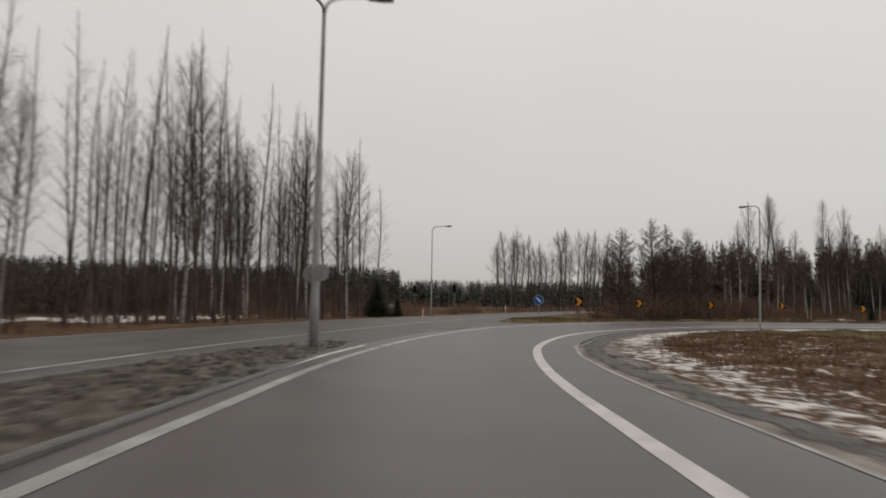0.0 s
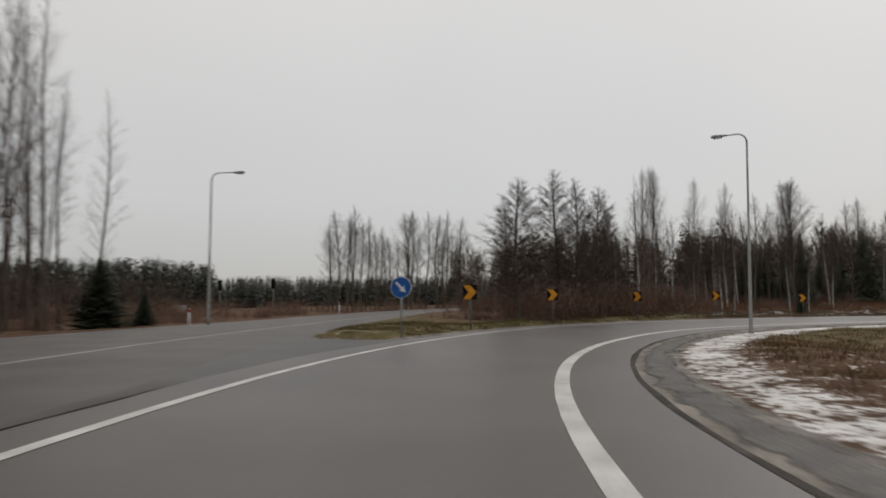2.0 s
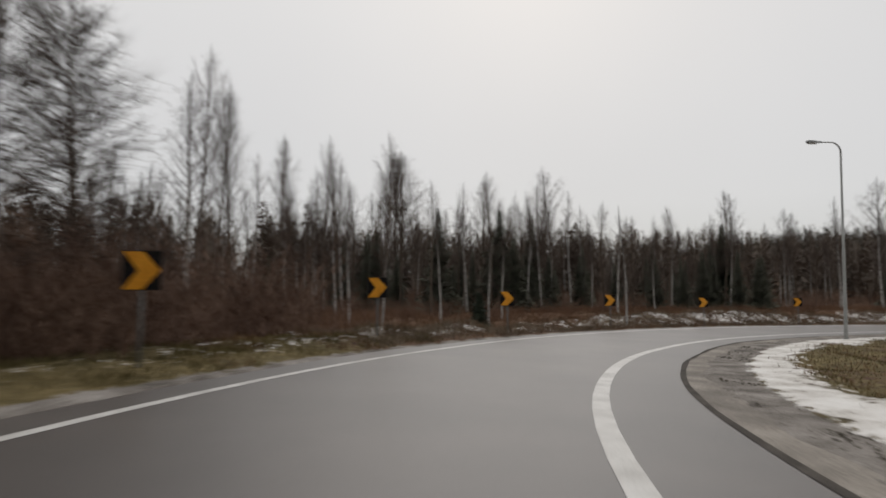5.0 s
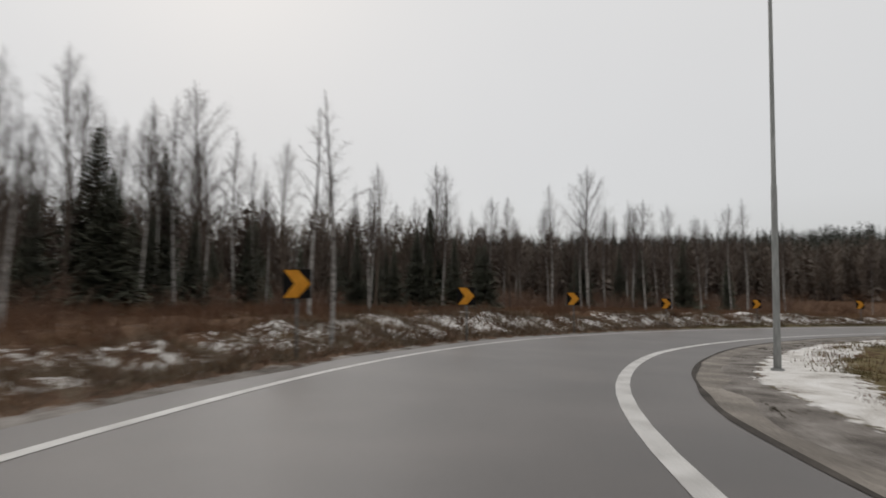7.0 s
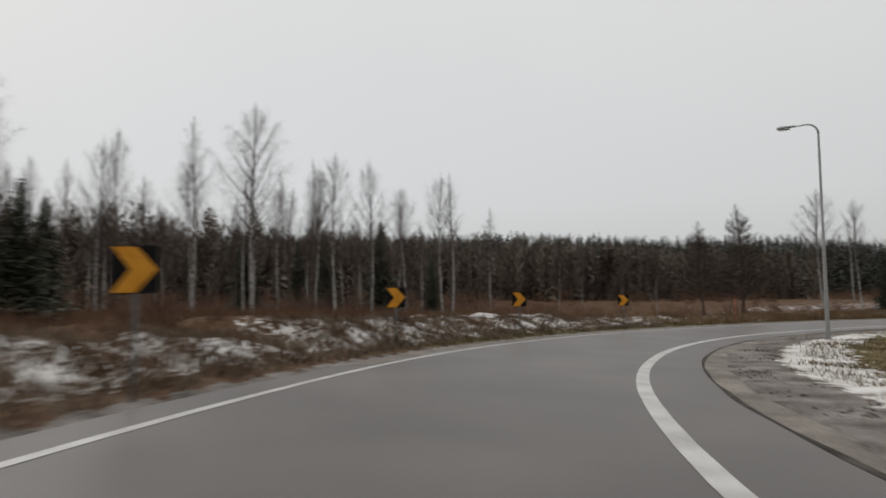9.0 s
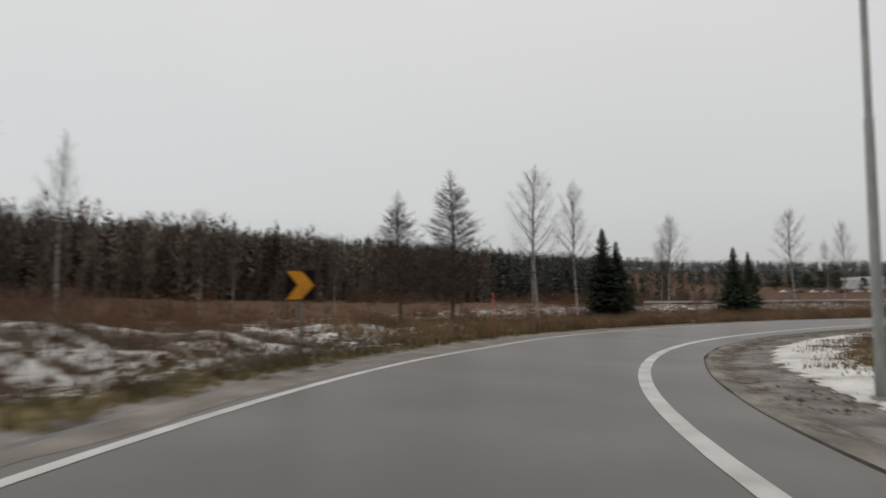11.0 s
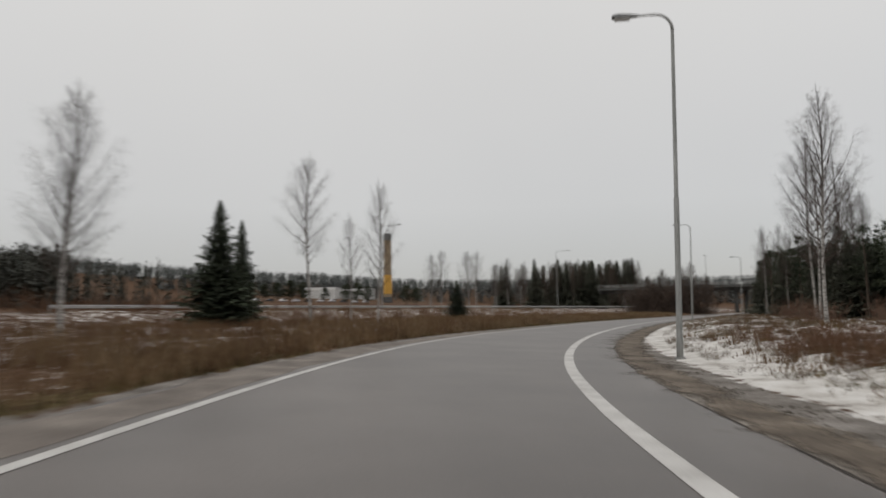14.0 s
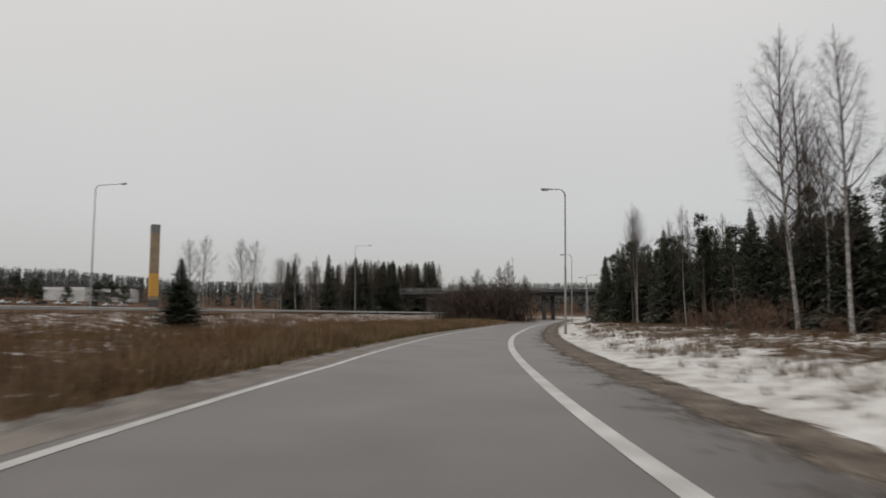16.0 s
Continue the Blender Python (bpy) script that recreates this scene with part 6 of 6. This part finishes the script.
def far_wood(name, rows, seed, sprays=60, bulk=1.0):
    """Distant trees as one mesh: stems with crowns of many small sprays. Rows: x, y, height, kind (0 spruce, 1 broadleaf, 2 pine)."""
    r = np.random.RandomState(seed)
    p = np.array([q[:3] for q in rows], float)
    kind = np.array([q[3] for q in rows])
    n, m = len(p), sprays
    base = np.stack([p[:, 0], p[:, 1], land(p[:, 0], p[:, 1])[0]], 1)
    h = p[:, 2]
    w = 0.08 + 0.005 * h
    o = np.zeros(n)
    stem = [base + np.stack([-w, o, o - 0.5], 1), base + np.stack([w, o, o - 0.5], 1), base + np.stack([o, o, h * 0.98], 1)]
    cross = [base + np.stack([o, -w, o - 0.5], 1), base + np.stack([o, w, o - 0.5], 1), base + np.stack([o, o, h * 0.98], 1)]
    hh, bb, kk = np.repeat(h, m), np.repeat(base, m, 0), np.repeat(kind, m)
    a, u = r.uniform(0, 6.283, n * m), r.uniform(0, 1, n * m)
    wide = hh * np.repeat(r.uniform(0.13, 0.21, n), m)
    low = np.choose(kk, (0.03, 0.12, 0.3))
    u = low + (0.98 - low) * u ** np.choose(kk, (1.25, 0.9, 0.8))
    v = (u - low) / (1 - low)
    prof = np.choose(kk, (1 - v, np.sqrt(np.clip(1 - (2 * v - 0.9) ** 2, 0.04, 1)) * 0.8, np.sqrt(np.clip(1 - v, 0, 1)) * (0.5 + 0.5 * np.minimum(v * 3, 1)) * 0.85)) + 0.04
    reach = wide * prof * r.uniform(0.55, 1.1, n * m)
    start = np.choose(kk, (0.15, 0.4, 0.4)) * reach
    rise = np.choose(kk, (r.uniform(-0.75, -0.1, n * m), r.uniform(0.6, 2.2, n * m), r.uniform(-0.1, 0.7, n * m)))
    half = bulk * (np.choose(kk, (0.30, 0.055, 0.28)) * reach + np.choose(kk, (0.05, 0.03, 0.06)))
    ca, sa = np.cos(a), np.sin(a)
    z0 = hh * u
    z1 = np.minimum(z0 + rise * (reach - start), hh * 1.01)
    b0 = bb + np.stack([ca * start - sa * half, sa * start + ca * half, z0 + r.uniform(-0.2, 0.2, n * m) * half], 1)
    b1 = bb + np.stack([ca * start + sa * half, sa * start - ca * half, z0 + r.uniform(-0.9, 0.0, n * m) * half], 1)
    tip = bb + np.stack([ca * reach, sa * reach, z1], 1)
    tri = np.concatenate([np.stack(stem, 1), np.stack(cross, 1), np.stack([b0, b1, tip], 1)]).reshape(-1, 3)
    me = bpy.data.meshes.new(name)
    k = len(tri)
    me.vertices.add(k)
    me.vertices.foreach_set("co", tri.astype(np.float32).ravel())
    me.loops.add(k)
    me.loops.foreach_set("vertex_index", np.arange(k, dtype=np.int32))
    me.polygons.add(k // 3)
    me.polygons.foreach_set("loop_start", np.arange(0, k, 3, dtype=np.int32))
    me.update(calc_edges=True)
    return me


q = random.Random(17)
rows = []
for i in range(1550):
    u = q.random()
    (x,), (y,) = on_axis(92 + 112 * u, 68 + 60 * q.random() ** 1.3)
    rows.append((x, y, q.uniform(12.0, 15.5) * (1 - 0.34 * max(0.0, u - 0.40) / 0.60), q.choice((0, 1, 1, 1, 1, 2))))
thing("far_wood", far_wood("far_wood", rows, 3, 110), M_BROWNWOOD, "dense dark mixed wood behind the birches", "woods", kind="stuff")


def hillside(n, bearings, ranges, at, crest, kinds, low, tall):
    """Trees whose tops climb to a skyline of given slopes in degrees by bearing."""
    r = np.random.RandomState(n)
    b, d = r.uniform(*bearings, n), r.uniform(*ranges, n)
    x, y = at[0] + d * np.sin(np.radians(b)), at[1] + d * np.cos(np.radians(b))
    skyline = np.interp(b, *crest) * (0.97 + 0.05 * value_noise(b, b * 0, 1.3, 4))
    top = 1.24 + d * np.tan(np.radians(skyline)) * r.uniform(0.8, 1.0, n)
    h = np.clip(top - land(x, y)[0], low, tall)
    return [(x[i], y[i], h[i], kinds[r.randint(len(kinds))]) for i in range(n)]


rows = hillside(5200, (70, 152), (140, 330), (90, 40), RIDGE, (0, 0, 2, 1), 6, 29)
r_ = np.random.RandomState(77)
for bearing, away, tall in zip(r_.uniform(136, 172, 900), r_.uniform(165, 285, 900), r_.uniform(6, 11, 900)):
    x, y = 90 + away * math.sin(radians(bearing)), 40 + away * math.cos(radians(bearing))
    if (y + 85) * HW_WAY[0] - (x - 104) * HW_WAY[1] > 26 and away < 120 + 4.4 * (172 - bearing):
        rows.append((x, y, tall, (0, 1, 1, 2)[int(away) % 4]))
rows = [w for w in rows if not (135.6 < math.degrees(math.atan2(w[0] - 98, w[1] - 28)) < 138.8 and 150 < math.hypot(w[0] - 98, w[1] - 28) < 226)]
thing("hillside_forest", far_wood("hillside_forest", rows, 4, 46, 1.5), M_FAR, "dark mixed forest climbing a hillside", "woods", kind="stuff")
# Far hills' forest, its colour greyed to stand in for haze.
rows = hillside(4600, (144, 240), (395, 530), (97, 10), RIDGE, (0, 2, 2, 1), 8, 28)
thing("distant_forest", far_wood("distant_forest", rows, 4, 44, 1.9), M_HAZE, "forest on the distant hills, haze painted into its pale grey", "woods", kind="stuff")
rows = hillside(3000, (-78, -4), (160, 230), (0, 10), ([-78, -20, -8, -4], [3.7, 3.9, 4.1, 3.7]), (0, 0, 1, 2), 5, 20) + hillside(3600, (-5, 62), (185, 290), (0, 10), ([-5, 62], [2.7, 2.8]), (0, 0, 1), 4, 20)
thing("northern_forest", far_wood("northern_forest", rows, 5, 44, 1.4), M_FAR, "dark forest beyond the older road", "woods", kind="stuff")
rows = []
for i in range(1100):
    u = q.random()
    s = 226 + 110 * u
    (x,), (y,) = on_axis(s, -q.uniform(20, 58))
    rows.append((x, y, q.uniform(6.5, 9.0), q.choice((0, 0, 2))))
thing("inner_wood", far_wood("inner_wood", rows, 6, 110), M_SPRUCE, "dense dark conifer wood", "woods", kind="stuff")

# ---- highway, guard rail and overpass ----
side = np.array([-HW_WAY[1], HW_WAY[0]])


def hw(k, n):
    return HW_AT + HW_WAY * k + side * n


hv, hf = [], []
for i, k in enumerate(range(-60, 331, 10)):
    for n in (-7.5, 7.5):
        p = hw(k, n)
        hv.append((p[0], p[1], 1.76))
    if i:
        hf.append((2 * i - 2, 2 * i - 1, 2 * i + 1, 2 * i))
thing("highway", mesh_of("highway", hv, hf), M_OLD_ASPHALT, "grey highway on a low embankment past the field", "road", kind="structure")
k0, k1 = -56, 160
rail = Shape()
prof = [(0.0, 0.48), (-0.05, 0.51), (-0.05, 0.56), (0.0, 0.605), (-0.05, 0.65), (-0.05, 0.70), (0.0, 0.73), (0.03, 0.73), (0.03, 0.48)]
st = list(range(k0, k1 + 1, 8))
for i, k in enumerate(st):
    p = hw(k, -8.3)
    g = 1.52
    for o, z in prof:
        w = p + side * o
        rail.v.append((w[0], w[1], g + z))
    if i:
        m = len(prof)
        rail.f += [(m * (i - 1) + j, m * i + j, m * i + (j + 1) % m, m * (i - 1) + (j + 1) % m) for j in range(m)]
M_RAIL = material("weathered_zinc_rail", [(0.34, 0.345, 0.34), (0.45, 0.455, 0.45), (0.55, 0.555, 0.55)], 0.3, 3, 0.5, 0.05, metal=0.2)
rl = thing("guard_rail", rail.mesh("beam"), M_RAIL, "long pale zinc guard rail beside the highway", "guard rail")
post_me = Shape().box((-0.05, -0.04, -0.6), (0.05, 0.04, 0.7)).mesh("post")
post_me.materials.append(M_STEEL)
for k in range(k0, k1 + 1, 4):
    p = hw(k, -8.24)
    ob = new("post", post_me)
    ob.parent = rl
    ob.matrix_basis = pose(p[0], p[1], 1.52, 0, 0, 57)

BR_A, BR_B = Vector((45.5, -185.0, 0)), Vector((-46.7, -134.5, 0))
bdir = (BR_B - BR_A).normalized()
byaw = math.degrees(math.atan2(bdir.y, bdir.x))
blen = (BR_B - BR_A).length
bridge = tagged(new("overpass", None), "dark concrete road overpass on twin columns", "bridge")
bridge.matrix_basis = pose(BR_A.x, BR_A.y, 0, 0, 0, byaw)
deckz = 6.3
dk = Shape().plate([(0, deckz + 0.9), (blen, deckz + 0.9), (blen, deckz + 1.55), (0, deckz + 1.55)], -4.6, 4.6)
part("deck", dk.mesh("deck"), M_CONCRETE, bridge, "grey concrete deck edge")
for y0 in (-3.0, 1.6):
    part("girder", Shape().box((0, y0, deckz), (blen, y0 + 1.4, deckz + 0.9)).mesh("girder"), M_CONCRETE, bridge)
for c in (0.375, 0.08, 0.68):
    for y0 in (-1.3, 1.3):
        col = Shape().line([(blen * c + y0 * 0.9, y0, -0.5), (blen * c + y0 * 0.9, y0, deckz)], [0.55, 0.55], 14)
        part("column", col.mesh("column", True), M_CONCRETE, bridge)
    part("cap_beam", Shape().box((blen * c - 0.6, -3.4, deckz - 0.7), (blen * c + 0.6, 3.4, deckz - 0.02), 0.05).mesh("cap_beam"), M_CONCRETE, bridge)
for y0 in (-4.5, 4.5):
    for z0 in (deckz + 2.05, deckz + 2.5):
        part("handrail", Shape().line([(0, y0, z0), (blen, y0, z0)], [0.05, 0.05], 6).mesh("handrail"), M_STEEL, bridge)
    for i in range(0, int(blen), 3):
        part("baluster", Shape().box((i, y0 - 0.04, deckz + 1.5), (i + 0.08, y0 + 0.04, deckz + 2.5)).mesh("baluster"), M_STEEL, bridge)

# ---- pylon sign, halls, houses and parked cars in the distance ----
tx, ty = 121.3, -342.0
tg = height(tx, ty)
tower = thing("pylon_sign", Shape().box((-1.9, -1.9, -1), (1.9, 1.9, 45.5 - tg), 0.15).mesh("shaft"), M_ORANGE, "tall ochre pylon sign with a bright yellow panel", "pylon sign", at=pose(tx, ty, tg, 0, 0, 12))
part("panel", Shape().box((-2.0, -2.02, 12.0 - tg), (2.0, 2.02, 22.5 - tg), 0.1).mesh("panel"), M_AMBERPANEL, tower, "bright yellow panel")
part("cap", Shape().box((-1.95, -1.95, 41.5 - tg), (1.95, 1.95, 45.6 - tg), 0.1).mesh("cap"), M_LUMINAIRE, tower, "grey head of the pylon")
part("plinth", Shape().box((-2.2, -2.2, -1), (2.2, 2.2, 3.0), 0.1).mesh("plinth"), M_ROOF, tower, "dark plinth of the pylon")


def hall(x, y, yaw, w, d, h, band):
    g = height(x, y)
    ob = tagged(new("trade_hall", None), "low pale trade hall with a flat dark roof", "building", "trade halls")
    ob.matrix_basis = pose(x, y, g - 0.3, 0, 0, yaw)
    part("wall", Shape().box((-w / 2, -d / 2, 0), (w / 2, d / 2, h)).mesh("wall"), M_WALL, ob)
    part("roof", Shape().box((-w / 2 - 0.4, -d / 2 - 0.4, h + 0.004), (w / 2 + 0.4, d / 2 + 0.4, h + 0.6), 0.05).mesh("roof"), M_ROOF, ob)
    part("fascia", Shape().box((-w / 2 - 0.15, -d / 2 - 0.2, h - 1.6), (w / 2 + 0.15, -d / 2 - 0.004, h - 0.2), 0.02).mesh("fascia"), band, ob, "coloured fascia board")
    part("canopy", Shape().box((-w * 0.3, d / 2 + 0.01, 2.6), (w * 0.45, d / 2 + 2.2, 3.5), 0.05).mesh("canopy"), M_AMBERPANEL, ob, "yellow canopy over the entrance")
    win = part("window", Shape().box((-w * 0.35, d / 2 + 0.004, 0.8), (w * 0.4, d / 2 + 0.08, 2.4), 0.02).mesh("window"), M_WHITE, ob)
    part("pane", Shape().box((-w * 0.34, d / 2 + 0.084, 0.9), (w * 0.39, d / 2 + 0.1, 2.3)).mesh("pane"), M_PANE, win)
    return ob


hall(161.5, -374, 172, 18, 14, 7.0, M_WHITE)
hall(145.8, -386, 172, 26, 14, 6.8, M_WHITE)


def house(x, y, yaw, w=10.0, d=8.0, h=3.2):
    g = height(x, y)
    ob = tagged(new("house", None), "small pale house with a dark gabled roof", "house", "houses")
    ob.matrix_basis = pose(x, y, g - 0.2, 0, 0, yaw)
    part("wall", Shape().plate([(-d / 2, 0), (d / 2, 0), (d / 2, h), (0, h + 2.2), (-d / 2, h)], -w / 2, w / 2).mesh("wall"), M_WALL, ob)
    roof = part("roof", Shape().plate([(-d / 2 - 0.6, h - 0.32), (0, h + 2.32), (d / 2 + 0.6, h - 0.32), (d / 2 + 0.6, h - 0.08), (0, h + 2.56), (-d / 2 - 0.6, h - 0.08)], -w / 2 - 0.5, w / 2 + 0.5).mesh("roof"), M_ROOF, ob)
    part("chimney", Shape().box((0.5, -0.4, h + 1.6), (1.2, 0.4, h + 3.3), 0.03).mesh("chimney"), M_CONCRETE, roof)
    for y0 in (-3, 0, 3):
        win = part("window", Shape().box((-d / 2 - 0.06, y0 - 0.6, 1.0), (-d / 2 - 0.004, y0 + 0.6, 2.2), 0.02).mesh("window"), M_WHITE, ob)
        part("pane", Shape().box((-d / 2 - 0.075, y0 - 0.5, 1.1), (-d / 2 - 0.064, y0 + 0.5, 2.1)).mesh("pane"), M_PANE, win)
    return ob


for x, y, yaw in ((262, -132, 30), (250, -160, -20)):
    house(x, y, yaw)


def car(x, y, yaw, paint, label):
    g = height(x, y)
    ob = thing("parked_car", Shape().plate([(-2.1, 0.3), (2.1, 0.3), (2.15, 0.65), (1.95, 0.85), (1.0, 0.95), (-1.9, 0.98), (-2.15, 0.8)], -0.85, 0.85).mesh("body"), paint, label, "car", "parked cars", at=pose(x, y, g, 0, 0, yaw))
    cabin = part("cabin", Shape().plate([(1.05, 0.95), (0.45, 1.42), (-1.3, 1.46), (-1.9, 0.98)], -0.72, 0.72).mesh("cabin"), paint, ob)
    part("side_window", Shape().plate([(0.85, 1.0), (0.4, 1.36), (-1.2, 1.4), (-1.65, 1.02)], -0.735, 0.735).mesh("side_window"), M_PANE, cabin)
    for wx in (-1.3, 1.3):
        for wy in (-0.86, 0.70):
            whl = part("wheel", Shape().line([(wx, wy, 0.32), (wx, wy + 0.16, 0.32)], [0.32, 0.32], 14).mesh("wheel"), M_RUBBER, ob)
            part("rim", Shape().line([(wx, wy - 0.01, 0.32), (wx, wy + 0.17, 0.32)], [0.19, 0.19], 12).mesh("rim"), M_STEEL, whl)
    return ob


q = random.Random(23)
for i in range(10):
    u = i / 9
    x, y = 178 - 46 * u, -283 - 42 * u
    white = i % 3 != 1
    car(x, y, 60 + q.uniform(-8, 8), M_CARWHITE if white else M_CARDARK, "white parked car in the far lot" if white else "dark parked car in the far lot")
for x, y, t in ((166, -300, 10), (160, -301, 9.5), (172, -299, 8.5), (139, -305, 9.5), (134, -306, 10), (129, -306, 8.5), (110, -307, 9.5), (105, -308, 8.5), (180, -306, 8), (187, -303, 8.5), (196, -298, 9), (152, -318, 7)):
    BUSHY_PINE.plant(x, y, t, wide=1.0)
